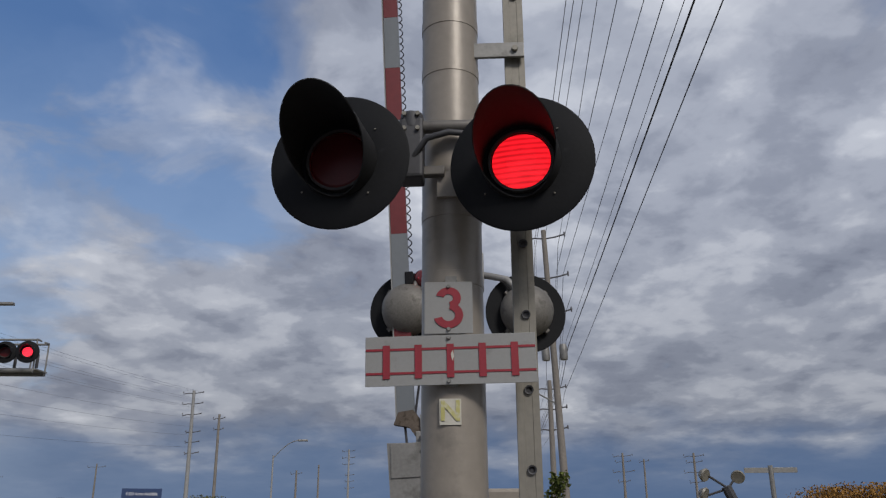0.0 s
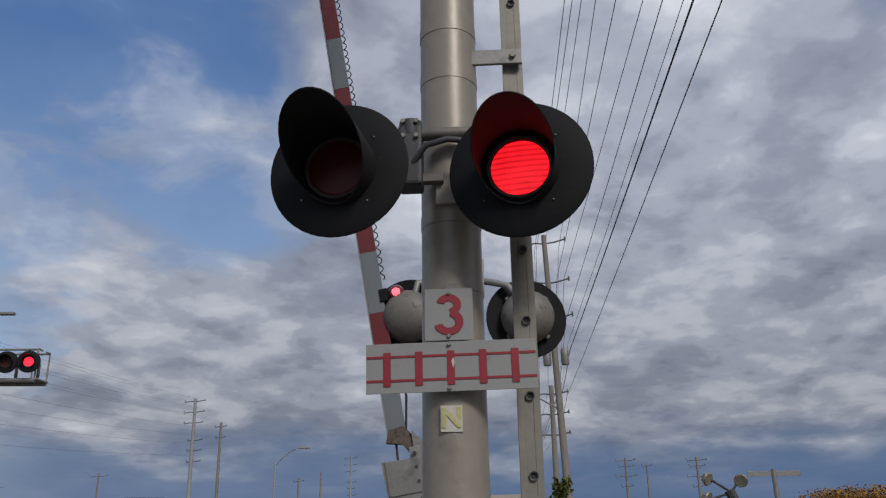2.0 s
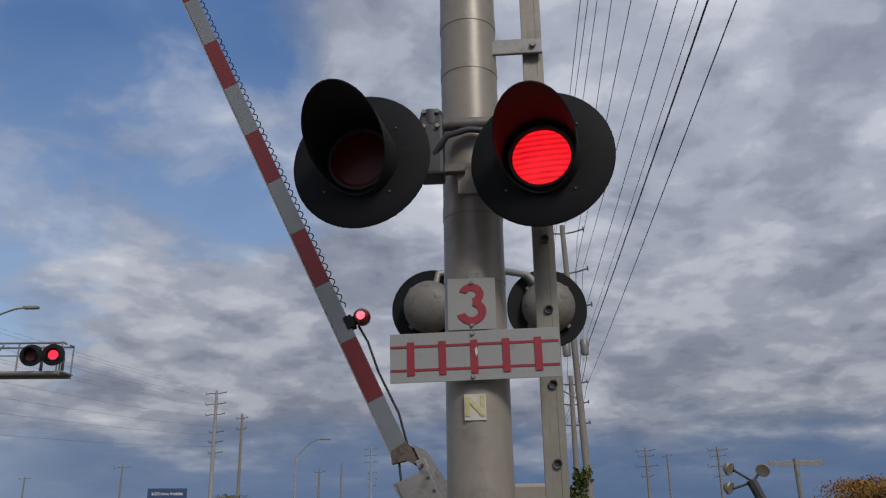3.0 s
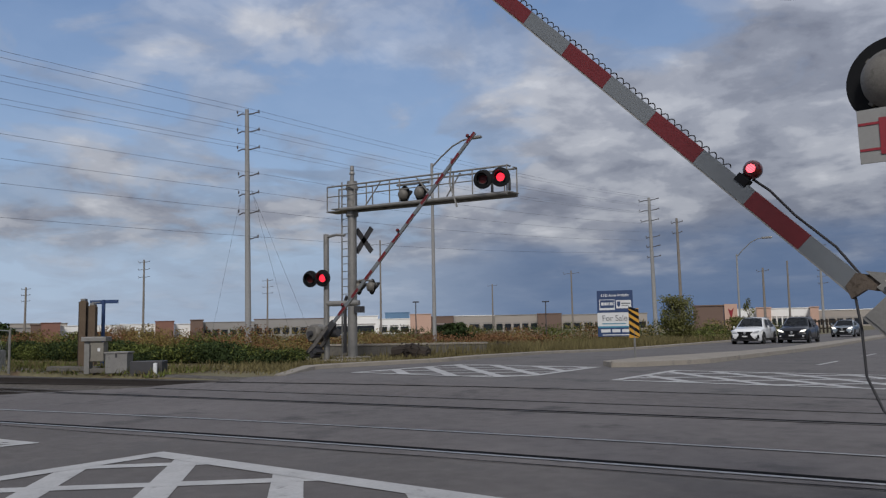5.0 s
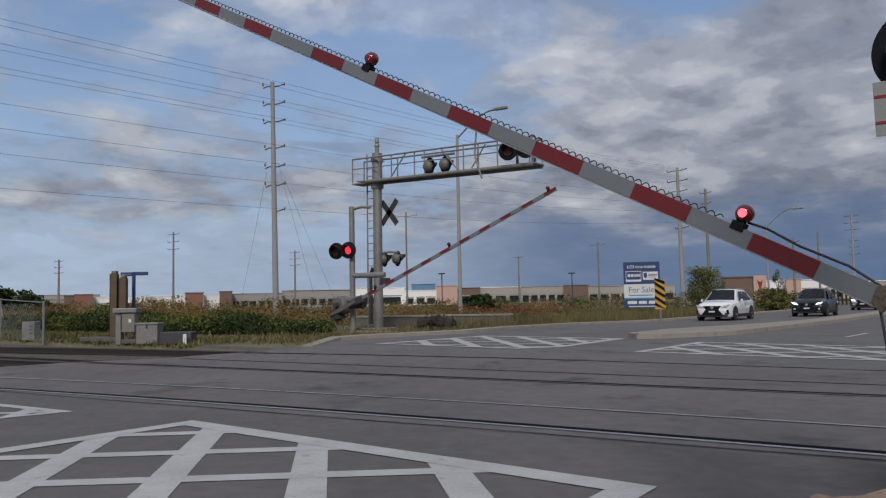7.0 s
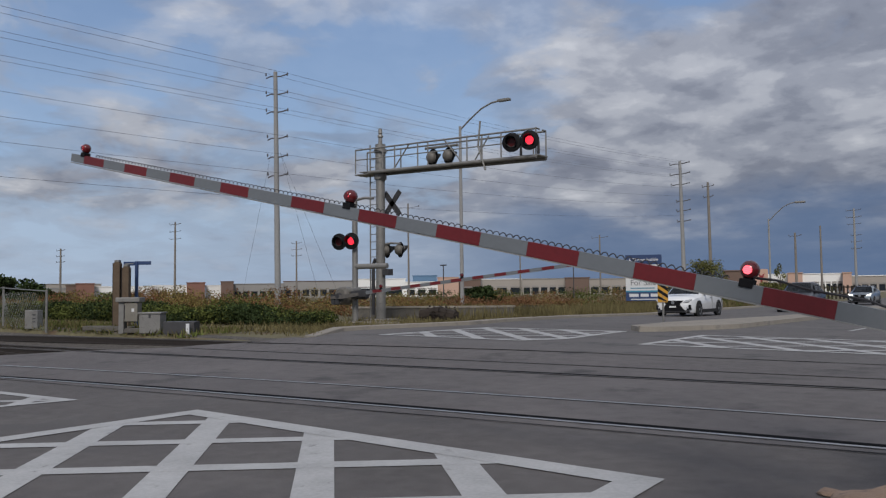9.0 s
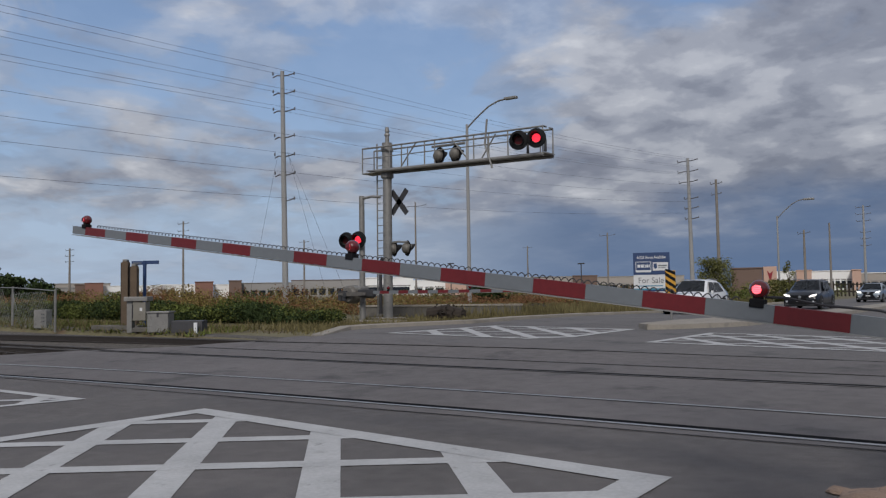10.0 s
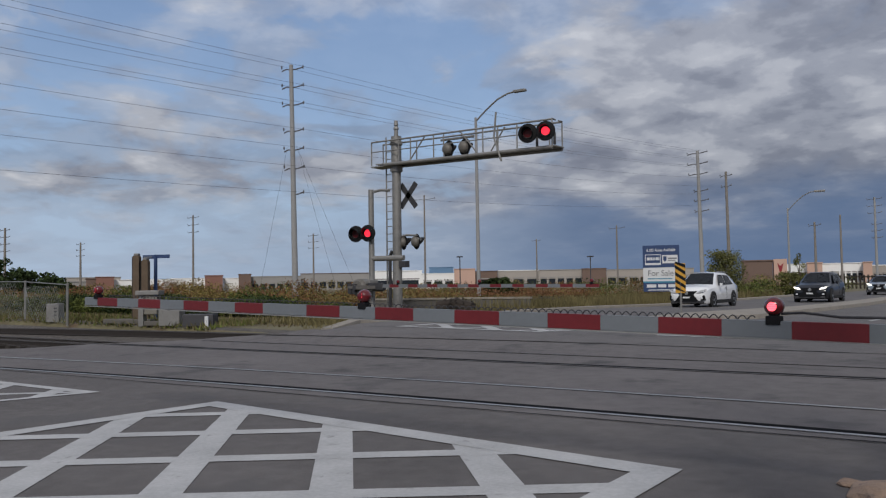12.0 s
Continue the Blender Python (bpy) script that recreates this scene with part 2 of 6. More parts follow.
M = {
    "asphalt": material("asphalt", (0.122, 0.113, 0.111), 0.9, vary=0.26, scale=0.45, bump=0.9, bump_scale=110, second=(0.112, 0.106, 0.106), amount=0.45, spec=0.3),
    "asphalt_old": material("asphalt_old", (0.118, 0.110, 0.108), 0.88, vary=0.25, scale=0.4, bump=0.6, bump_scale=80, second=(0.07, 0.068, 0.068), amount=0.4),
    "crossing": material("crossing", (0.120, 0.110, 0.109), 0.9, vary=0.30, scale=0.33, bump=0.7, bump_scale=80, second=(0.055, 0.052, 0.053), amount=0.40),
    "paint": material("road_paint", (0.40, 0.40, 0.40), 0.75, vary=0.20, scale=2.2, bump=0.4, second=(0.20, 0.195, 0.19), amount=0.24),
    "rail_top": material("rail_steel", (0.085, 0.077, 0.073), 0.55, 0.4, vary=0.2, scale=4),
    "rail_shiny": material("polished_rail_steel", (0.42, 0.41, 0.40), 0.38, 0.7, vary=0.15, scale=3),
    "rail_rust": material("rail_rust", (0.022, 0.017, 0.015), 0.85, vary=0.3, scale=6, bump=0.3),
    "rusty": material("rusty_steel", (0.12, 0.095, 0.075), 0.8, 0.2, vary=0.4, scale=14, second=(0.05, 0.035, 0.025), amount=0.5),
    "rubber": material("gap_rubber", (0.008, 0.008, 0.009), 0.9, vary=0.3, scale=5, spec=0.05),
    "ballast": material("ballast", (0.085, 0.076, 0.068), 0.95, vary=0.5, scale=5, bump=1.0, bump_scale=25, second=(0.045, 0.038, 0.034), amount=0.5),
    "concrete": material("concrete", (0.26, 0.235, 0.20), 0.9, vary=0.15, scale=1.2, bump=0.3, second=(0.2, 0.185, 0.165), amount=0.45),
    "rough_concrete": material("rough_concrete", (0.115, 0.107, 0.096), 0.95, vary=0.25, scale=4, bump=0.5, bump_scale=25, second=(0.09, 0.085, 0.078), amount=0.5),
    "soil": material("dry_grass_ground", (0.13, 0.115, 0.06), 0.95, vary=0.4, scale=0.4, bump=0.6, bump_scale=15, second=(0.10, 0.062, 0.034), amount=0.5),
    "mast": material("weathered_grey_paint", (0.250, 0.220, 0.185), 0.42, 0.15, vary=0.16, scale=1.6, bump=0.08, bump_scale=40, second=(0.185, 0.165, 0.14), amount=0.40),
    "aluminium": material("aluminium", (0.215, 0.200, 0.170), 0.5, 0.3, vary=0.16, scale=3, second=(0.15, 0.14, 0.115), amount=0.4),
    "galv": material("galvanised_steel", (0.225, 0.220, 0.210), 0.5, 0.35, vary=0.2, scale=4, second=(0.15, 0.145, 0.135), amount=0.4),
    "dark_metal": material("dark_grey_metal", (0.055, 0.055, 0.06), 0.6, 0.3, vary=0.2, scale=5, second=(0.10, 0.095, 0.09), amount=0.25),
    # dark grey-brown; the mast's shade on the cross arm is put into this colour
    "pipe": material("shaded_weathered_pipe", (0.13, 0.12, 0.11), 0.6, 0.2, vary=0.2, scale=6, second=(0.08, 0.075, 0.07), amount=0.4),
    "housing": material("dusty_housing", (0.150, 0.140, 0.125), 0.6, 0.2, vary=0.25, scale=7, second=(0.09, 0.082, 0.072), amount=0.45),
    "black": material("matt_black_paint", (0.0065, 0.0070, 0.0085), 0.7, vary=0.25, scale=5, bump=0.05, second=(0.014, 0.014, 0.016), amount=0.2, spec=0.2),
    # black lightened to bring out the lamp's red glow inside the hood
    "hood_black": material("glow_lightened_hood_black", (0.020, 0.020, 0.021), 0.6, vary=0.25, scale=6, second=(0.012, 0.012, 0.013), amount=0.3, spec=0.2),
    "sign_grey": material("sign_sheeting", (0.245, 0.245, 0.24), 0.5, vary=0.07, scale=6, second=(0.205, 0.20, 0.195), amount=0.32),
    "sign_red": material("sign_red", (0.235, 0.012, 0.024), 0.5, vary=0.14, scale=8, second=(0.24, 0.04, 0.045), amount=0.2),
    "arm_grey": material("arm_grey_sheeting", (0.148, 0.163, 0.178), 0.5, vary=0.08, scale=2, second=(0.18, 0.19, 0.195), amount=0.3),
    "arm_red": material("arm_red_sheeting", (0.130, 0.010, 0.014), 0.5, vary=0.16, scale=2, second=(0.125, 0.014, 0.016), amount=0.3),
    "yellow": material("faded_yellow", (0.42, 0.39, 0.14), 0.6, vary=0.1, scale=10, second=(0.5, 0.48, 0.36), amount=0.4),
    "pale": material("pale_sticker", (0.48, 0.46, 0.40), 0.6, vary=0.08, scale=10),
    "lens_dark": material("dark_red_lens", (0.075, 0.008, 0.009), 0.30, vary=0.2, scale=12, spec=0.25),
    "lens_rim": material("worn_lens_rim", (0.05, 0.045, 0.045), 0.6, 0.3, vary=0.3, scale=10),
    "red_dome": material("red_plastic_dome", (0.11, 0.005, 0.008), 0.18, vary=0.15, scale=9, coat=0.6),
    "wood_pole": material("weathered_wood", (0.20, 0.18, 0.16), 0.9, vary=0.25, scale=1.0, bump=0.4, bump_scale=30),
    "concrete_pole": material("concrete_pole", (0.27, 0.27, 0.27), 0.85, vary=0.15, scale=0.8),
    "timber": material("brown_timber", (0.105, 0.075, 0.05), 0.9, vary=0.3, scale=2.2, bump=0.5, bump_scale=20, second=(0.09, 0.06, 0.04), amount=0.5),
    "insulator": material("insulator", (0.10, 0.10, 0.11), 0.5),
    "wire": material("cable", (0.03, 0.03, 0.035), 0.6),
    "navy": material("navy_panel", (0.018, 0.045, 0.13), 0.5, vary=0.06),
    "white_panel": material("white_panel", (0.62, 0.63, 0.64), 0.5, vary=0.04),
    "grey_text": material("grey_text", (0.16, 0.17, 0.18), 0.5),
    "teal": material("teal_stripe", (0.04, 0.22, 0.33), 0.5),
    "hazard_yellow": material("hazard_yellow", (0.50, 0.26, 0.02), 0.5, vary=0.08),
    "white_wall": material("pale_cladding", (0.80, 0.80, 0.79), 0.7, vary=0.05, scale=0.15),
    "cream_wall": material("cream_cladding", (0.34, 0.31, 0.28), 0.75, vary=0.06, scale=0.15),
    "pink_wall": material("salmon_cladding", (0.50, 0.33, 0.26), 0.75, vary=0.06, scale=0.15),
    "brown_wall": material("brown_cladding", (0.15, 0.10, 0.08), 0.8, vary=0.1, scale=0.2),
    "brick_wall": material("red_brown_brick", (0.22, 0.11, 0.085), 0.85, vary=0.12, scale=0.4),
    "grey_wall": material("grey_cladding", (0.28, 0.27, 0.26), 0.8, vary=0.08, scale=0.2),
    "blue_wall": material("blue_cladding", (0.08, 0.16, 0.26), 0.6, vary=0.08, scale=0.2),
    "dark_glass": material("dark_glazing", (0.02, 0.024, 0.03), 0.12, vary=0.2),
    "leaf_green": material("green_leaves", (0.088, 0.104, 0.028), 0.8, vary=0.35, scale=0.7, island=0.45, spec=0.12),
    "leaf_olive": material("thin_olive_leaves", (0.125, 0.125, 0.045), 0.8, vary=0.3, scale=0.9, island=0.4, spec=0.12),
    "leaf_dark": material("dark_leaves", (0.032, 0.048, 0.017), 0.8, vary=0.35, scale=0.7, island=0.45, spec=0.12),
    "leaf_rust": material("rust_leaves", (0.165, 0.084, 0.044), 0.85, vary=0.4, scale=0.5, island=0.35, spec=0.1),
    "leaf_gold": material("golden_leaves", (0.170, 0.132, 0.046), 0.85, vary=0.35, scale=0.5, island=0.35, spec=0.1),
    "leaf_orange": material("orange_autumn_leaves", (0.235, 0.125, 0.035), 0.85, vary=0.4, scale=0.6, island=0.4, spec=0.1),
    "straw": material("dry_grass", (0.140, 0.120, 0.058), 0.9, vary=0.35, scale=0.5, island=0.3, spec=0.1),
    "sleeper": material("dark_sleeper_timber", (0.030, 0.024, 0.020), 0.95, vary=0.4, scale=4, bump=0.5, bump_scale=20),
    "brush": material("dark_brushwood", (0.026, 0.020, 0.016), 0.95, vary=0.4, scale=3, island=0.4),
    "bark": material("bark", (0.07, 0.055, 0.04), 0.95, vary=0.3, bump=0.5),
    "white_car": material("white_car_paint", (0.74, 0.75, 0.76), 0.25, vary=0.02, coat=1.0),
    "black_car": material("dark_blue_black_car_paint", (0.006, 0.007, 0.011), 0.3, vary=0.05, coat=0.45, spec=0.35),
    "silver_car": material("silver_blue_car_paint", (0.25, 0.29, 0.33), 0.3, 0.4, vary=0.03, coat=1.0),
    "tyre": material("tyre", (0.014, 0.014, 0.015), 0.85),
    "rim": material("alloy_rim", (0.35, 0.36, 0.37), 0.35, 0.8),
    "headlight": material("headlight_glass", (0.55, 0.57, 0.6), 0.15, coat=1.0),
    "headlight_on": material("lit_headlight", (0.8, 0.8, 0.8), 0.2, emit=(1.0, 0.95, 0.85), power=1.6),
    "lump": material("pink_concrete", (0.27, 0.19, 0.14), 0.95, vary=0.25, scale=6, bump=0.8, bump_scale=40, second=(0.16, 0.12, 0.10), amount=0.4),
    "mesh": material("fence_mesh", (0.22, 0.23, 0.23), 0.6, 0.4),
}


def lit_lens(name, color, power, period):
    """Red lamp face that glows; its ribs are put in as bands of brightness."""
    mat = bpy.data.materials.new(name)
    mat.use_nodes = True
    nt = mat.node_tree
    N, L = nt.nodes.new, nt.links.new
    b = nt.nodes["Principled BSDF"]
    b.inputs["Base Color"].default_value, b.inputs["Roughness"].default_value = (0.3, 0.01, 0.01, 1), 0.4
    co, wv, nz, r = N("ShaderNodeTexCoord"), N("ShaderNodeTexWave"), N("ShaderNodeTexNoise"), N("ShaderNodeMapRange")
    wv.bands_direction = "Z"
    wv.inputs["Scale"].default_value, wv.inputs["Distortion"].default_value = 6.2832 / 20 / period, 0.6
    nz.inputs["Scale"].default_value = 14
    L(co.outputs["Object"], wv.inputs["Vector"]), L(co.outputs["Object"], nz.inputs["Vector"])
    mu = N("ShaderNodeMath")
    mu.operation = "MULTIPLY_ADD"
    L(wv.outputs["Fac"], mu.inputs[0])
    mu.inputs[1].default_value = 0.75
    L(nz.outputs[0], mu.inputs[2])
    L(mu.outputs[0], r.inputs[0])
    r.inputs[1].default_value, r.inputs[2].default_value = 0.2, 1.2
    r.inputs[3].default_value, r.inputs[4].default_value = power * 0.30, power
    b.inputs["Emission Color"].default_value = (*color, 1)
    L(r.outputs[0], b.inputs["Emission Strength"])
    return mat


M["lit"] = lit_lens("lit_red_lens", (1.0, 0.011, 0.021), 1.25, 0.0205)
M["lit_gate"] = lit_lens("lit_gate_lamp", (1.0, 0.09, 0.12), 3.5, 0.012)
M["lit_far"] = lit_lens("lit_red_lens_plain", (1.0, 0.03, 0.06), 1.8, 0.05)


# ---- mesh helpers ----
def finish(name, bm, mat, parent=None, label="", smooth=False):
    me = bpy.data.meshes.new(name)
    bmesh.ops.recalc_face_normals(bm, faces=bm.faces)
    if smooth:
        for f in bm.faces:
            f.smooth = True
        for e in bm.edges:
            if len(e.link_faces) == 2 and e.calc_face_angle(0) > 0.7:
                e.smooth = False
    bm.to_mesh(me)
    bm.free()
    me.materials.append(M[mat] if isinstance(mat, str) else mat)
    ob = new(name, me)
    if parent:
        ob.parent = parent
    if label:
        ob["label"] = label
    return ob


def part(name, bm, mat, parent, label="", smooth=False):
    return finish(name, bm, mat, parent, label, smooth)


def thing(name, label, category, m=None, group="", kind=""):
    ob = new(name)
    ob.empty_display_size = 0.2
    if m is not None:
        ob.matrix_basis = m
    return tagged(ob, label, category, group, kind)


def box(bm, lo, hi, bevel=0.0, m=None):
    g = bmesh.ops.create_cube(bm, size=1)
    vs = g["verts"]
    for v in vs:
        v.co = Vector([lo[i] + (v.co[i] + 0.5) * (hi[i] - lo[i]) for i in range(3)])
    if bevel:
        es = list({e for v in vs for e in v.link_edges})
        r = bmesh.ops.bevel(bm, geom=es, offset=bevel, segments=2, affect="EDGES", profile=0.6)
        vs = list({v for f in r["faces"] for v in f.verts} | {v for v in vs if v.is_valid})
    if m is not None:
        bmesh.ops.transform(bm, matrix=m, verts=[v for v in vs if v.is_valid])
    return bm


def new_box(lo, hi, bevel=0.0, m=None):
    return box(bmesh.new(), lo, hi, bevel, m)


def tube(bm, points, radii, seg=10, cap=True):
    """A round bar along points; radii one or a list."""
    pts = [Vector(p) for p in points]
    if isinstance(radii, (int, float)):
        radii = [radii] * len(pts)
    rings = []
    up = None
    for i, p in enumerate(pts):
        d = (pts[min(i + 1, len(pts) - 1)] - pts[max(i - 1, 0)]).normalized()
        if up is None:
            up = d.orthogonal().normalized()
        up = (up - d * up.dot(d)).normalized()
        w = d.cross(up)
        rings.append([bm.verts.new(p + radii[i] * (math.cos(a) * up + math.sin(a) * w)) for a in (2 * math.pi * k / seg for k in range(seg))])
    for a, b in zip(rings, rings[1:]):
        for k in range(seg):
            bm.faces.new((a[k], a[(k + 1) % seg], b[(k + 1) % seg], b[k]))
    if cap:
        bm.faces.new(rings[0][::-1])
        bm.faces.new(rings[-1])
    return bm


def new_tube(points, radii, seg=10, cap=True):
    return tube(bmesh.new(), points, radii, seg, cap)


def lathe(bm, profile, seg=32, m=None):
    """profile: (radius, height along y) turned round the y axis."""
    rings = []
    for r, y in profile:
        rings.append([bm.verts.new((r * math.cos(a), y, r * math.sin(a))) for a in (2 * math.pi * k / seg for k in range(seg))] if r > 1e-6 else [bm.verts.new((0, y, 0))])
    for a, b in zip(rings, rings[1:]):
        for k in range(seg):
            q = [a[k % len(a)], a[(k + 1) % len(a)], b[(k + 1) % len(b)], b[k % len(b)]]
            q = list(dict.fromkeys(q))
            if len(q) > 2:
                bm.faces.new(q)
    if m is not None:
        bmesh.ops.transform(bm, matrix=m, verts=[v for ring in rings for v in ring])
    return bm


def prism(bm, outline, lo, hi, axis="y"):
    """An outline in the plane across axis, drawn out from lo to hi."""
    def at(p, h):
        return {"y": (p[0], h, p[1]), "z": (p[0], p[1], h), "x": (h, p[0], p[1])}[axis]
    a, b = [bm.verts.new(at(p, lo)) for p in outline], [bm.verts.new(at(p, hi)) for p in outline]
    bm.faces.new(a)
    bm.faces.new(b[::-1])
    for i in range(len(a)):
        j = (i + 1) % len(a)
        bm.faces.new((a[j], a[i], b[i], b[j]))
    return bm


def words(name, text, size, mat, parent, m, bold=0.0, squeeze=1.0, label=""):
    cu = bpy.data.curves.new(name, "FONT")
    cu.body, cu.size, cu.align_x, cu.align_y, cu.extrude, cu.offset = text, size, "CENTER", "CENTER", 0.0015, bold
    tmp = new(name, cu)
    me = bpy.data.meshes.new_from_object(tmp.evaluated_get(bpy.context.evaluated_depsgraph_get()))
    bpy.data.objects.remove(tmp)
    me.materials.clear()
    me.materials.append(M[mat])
    me.transform(m @ Matrix.Diagonal((squeeze, 1, 1, 1)))
    ob = new(name, me)
    ob.parent = parent
    if label:
        ob["label"] = label
    return ob


def lerp(a, b, f):
    return a + (b - a) * f


def steps(v, rows):
    """Straight interpolation in a short table."""
    if v <= rows[0][0]:
        return rows[0][1]
    for (a, p), (b, q) in zip(rows, rows[1:]):
        if v <= b:
            return lerp(p, q, (v - a) / (b - a))
    return rows[-1][1]


def gz(x, y):
    """Height of the ground: the road twists a little over the tracks."""
    slope = steps(y, ((7, -0.012), (10, -0.010), (13.3, -0.003), (14.8, 0.010), (17, 0.012), (26, 0.012), (42, -0.002)))
    return -max(-60.0, min(2.0, x)) * slope


def sheet(bm, xs, ys, lift, height=gz):
    grid = [[bm.verts.new((x, y, height(x, y) + lift)) for y in ys] for x in xs]
    for a, b in zip(grid, grid[1:]):
        for j in range(len(ys) - 1):
            bm.faces.new((a[j], b[j], b[j + 1], a[j + 1]))
    return bm


def span(a, b, n):
    return [lerp(a, b, i / n) for i in range(n + 1)]


# ---- ground, road and tracks ----
RAIL_Y = (7.70, 9.25, 11.79, 13.235)
ROAD_LEFT, ROAD_RIGHT = -16.6, 1.2


def structure(ob, label, category="ground"):
    return tagged(ob, label, category, kind="structure")


def left_curb(y):
    return steps(y, ((15.6, -15.6), (18.0, -16.7), (20.0, -16.4), (23.3, -15.7), (26.0, -16.0), (34.0, -17.0), (47.0, -16.6), (80.0, -16.0), (400.0, -15.9)))


def median_left(y):
    return steps(y, ((22.3, -9.3), (23.2, -9.95), (26.0, -9.9), (36.0, -8.9), (62.0, -8.5), (400.0, -8.2)))


def median_right(y):
    return steps(y, ((22.3, -9.3), (22.9, -8.75), (25.6, -7.5), (43.0, -7.3), (400.0, -6.2)))


def crossing_left(y):
    return steps(y, ((7.3, -30.0), (10.45, -21.9), (11.67, -20.7), (12.6, -19.3), (13.57, -18.0), (14.27, -16.3), (15.3, -15.9)))


def bed(x, y):
    """How far the open track bed lies below the road."""
    end = crossing_left(y) - 0.2
    side = min(1.0, max(0.0, (y - 10.4) / 0.7), max(0.0, (14.45 - y) / 0.35)) if 10.4 < y < 14.45 else 0.0
    return 0.17 * side * min(1.0, max(0.0, (end - x) / 0.8))


def build_ground():
    xs = [-2500, -900, -350, -160, -90] + span(-60, 24, 84) + [40, 90, 300, 1000, 2500]
    ys = [-2500, -600, -120, -40] + span(-16, 70, 86) + [90, 130, 220, 500, 1200, 2500]
    ys = sorted(set(ys + span(10, 15, 20)))
    ob = finish("ground", sheet(bmesh.new(), xs, ys, -0.05, lambda x, y: gz(x, y) - 1.15 * bed(x - 0.6, y)), "soil")
    structure(ob, "dry autumn grass and soil around the level crossing")

    def far(x0, x1, ys, lift):
        bm = bmesh.new()
        rows = [[bm.verts.new((lerp(x0(y), x1(y), i / 24), y, gz(lerp(x0(y), x1(y), i / 24), y) + lift)) for i in range(25)] for y in ys]
        for a, b in zip(rows, rows[1:]):
            for i in range(24):
                bm.faces.new((a[i], a[i + 1], b[i + 1], b[i]))
        return bm
    near = far(lambda y: -32.0, lambda y: 1.3, [-120, -40, -16] + span(-10, 7.3, 17), 0.0)
    structure(finish("road", near, "asphalt"), "worn grey asphalt road before the tracks", "road")
    beyond = far(left_curb, lambda y: steps(y, ((16.2, 1.5), (50, 2.5), (400, 4))), [15.2] + span(15.6, 60, 44) + [80, 130, 260, 400], 0.0)
    structure(finish("road", beyond, "asphalt_old"), "grey asphalt road beyond the tracks", "road")
    cross = far(crossing_left, lambda y: 1.8, [7.3] + span(7.4, 15.2, 39), 0.002)
    structure(finish("crossing_surface", cross, "crossing"), "patched asphalt crossing surface between the rails", "road")
    # seams between the sections
    for y0, y1, w in ((7.32, 7.32, 0.03), (14.05, 15.5, 0.09)):
        bm = bmesh.new()
        row = []
        for i in range(41):
            x = lerp(max(-22, crossing_left(y0) + 0.3), 1.2, i / 40)
            y = lerp(y0, y1, i / 40) + 0.03 * noise.noise((x * 0.7, y0, 0))
            row.append([bm.verts.new((x, y + d, gz(x, y + d) + 0.008)) for d in (0, w * (0.8 + 0.5 * noise.noise((x * 1.7, y0, 3))))])
        for a, b in zip(row, row[1:]):
            bm.faces.new((a[0], b[0], b[1], a[1]))
        structure(finish("road_seam", bm, "rubber"), "dark tar seam across the road", "seam")
    # ballast bed on both sides of the road
    for a, b in ((-130, -15.0), (1.9, 60)):
        bm = bmesh.new()
        xs = span(a, -30, 20) + span(-29.5, b, 60) if b < 0 else span(a, b, 60)
        prof = [(y, -0.03) for y in (10.4, 10.8, 11.2, 11.8, 12.5, 13.2, 13.8, 14.2, 14.7, 15.0)]
        grid = []
        for x in xs:
            row = [(min(x, crossing_left(y) + 0.4) if b < 0 else x, y, h) for y, h in prof]
            grid.append([bm.verts.new((px, y, gz(px, y) + h - (bed(px, y) if b < 0 else 0.0))) for px, y, h in row])
        for p, q in zip(grid, grid[1:]):
            for i in range(len(prof) - 1):
                bm.faces.new((p[i], q[i], q[i + 1], p[i + 1]))
        structure(finish("ballast", bm, "ballast"), "grey stone ballast under the tracks", "ballast")
    # rails: head, web and foot; flush in the road, standing proud on the ballast
    xs = span(-130, -40, 20) + span(-38, 20, 116) + [30, 60]
    for k, y in enumerate(RAIL_Y):
        bend = 0.0030 if k < 2 else 0.0004

        def at(x, dy):
            return y + dy - bend * (max(-22.0, min(2.0, x)) + 7.5) ** 2

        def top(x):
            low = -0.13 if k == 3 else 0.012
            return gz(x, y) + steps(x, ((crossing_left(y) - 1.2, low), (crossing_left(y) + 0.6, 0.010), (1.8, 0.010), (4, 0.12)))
        rail = thing("rail", "steel railway rail with a shiny running head", "rail", group="rails of the two tracks", kind="structure")
        bm = bmesh.new()
        prof = ((-0.034, -0.03), (-0.030, 0.0), (0.030, 0.0), (0.034, -0.03))
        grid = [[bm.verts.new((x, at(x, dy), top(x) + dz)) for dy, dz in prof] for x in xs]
        for p, q in zip(grid, grid[1:]):
            for i in range(3):
                bm.faces.new((p[i], q[i], q[i + 1], p[i + 1]))
        part("rail_head", bm, "rail_shiny" if k < 2 else "rail_top", rail, "steel running surface")
        bm = bmesh.new()
        prof = ((-0.07, -0.22), (-0.07, -0.205), (-0.012, -0.19), (-0.012, -0.03), (0.012, -0.03), (0.012, -0.19), (0.07, -0.205), (0.07, -0.22))
        grid = [[bm.verts.new((x, at(x, dy), top(x) + dz)) for dy, dz in prof] for x in xs]
        for p, q in zip(grid, grid[1:]):
            for i in range(7):
                bm.faces.new((p[i], q[i], q[i + 1], p[i + 1]))
        part("rail_web", bm, "rail_rust", rail, "rusty web and foot")
        inner = 1 if k % 2 == 0 else -1
        # no groove is cut: flat dark strips carry its rubber and shade
        bm = bmesh.new()
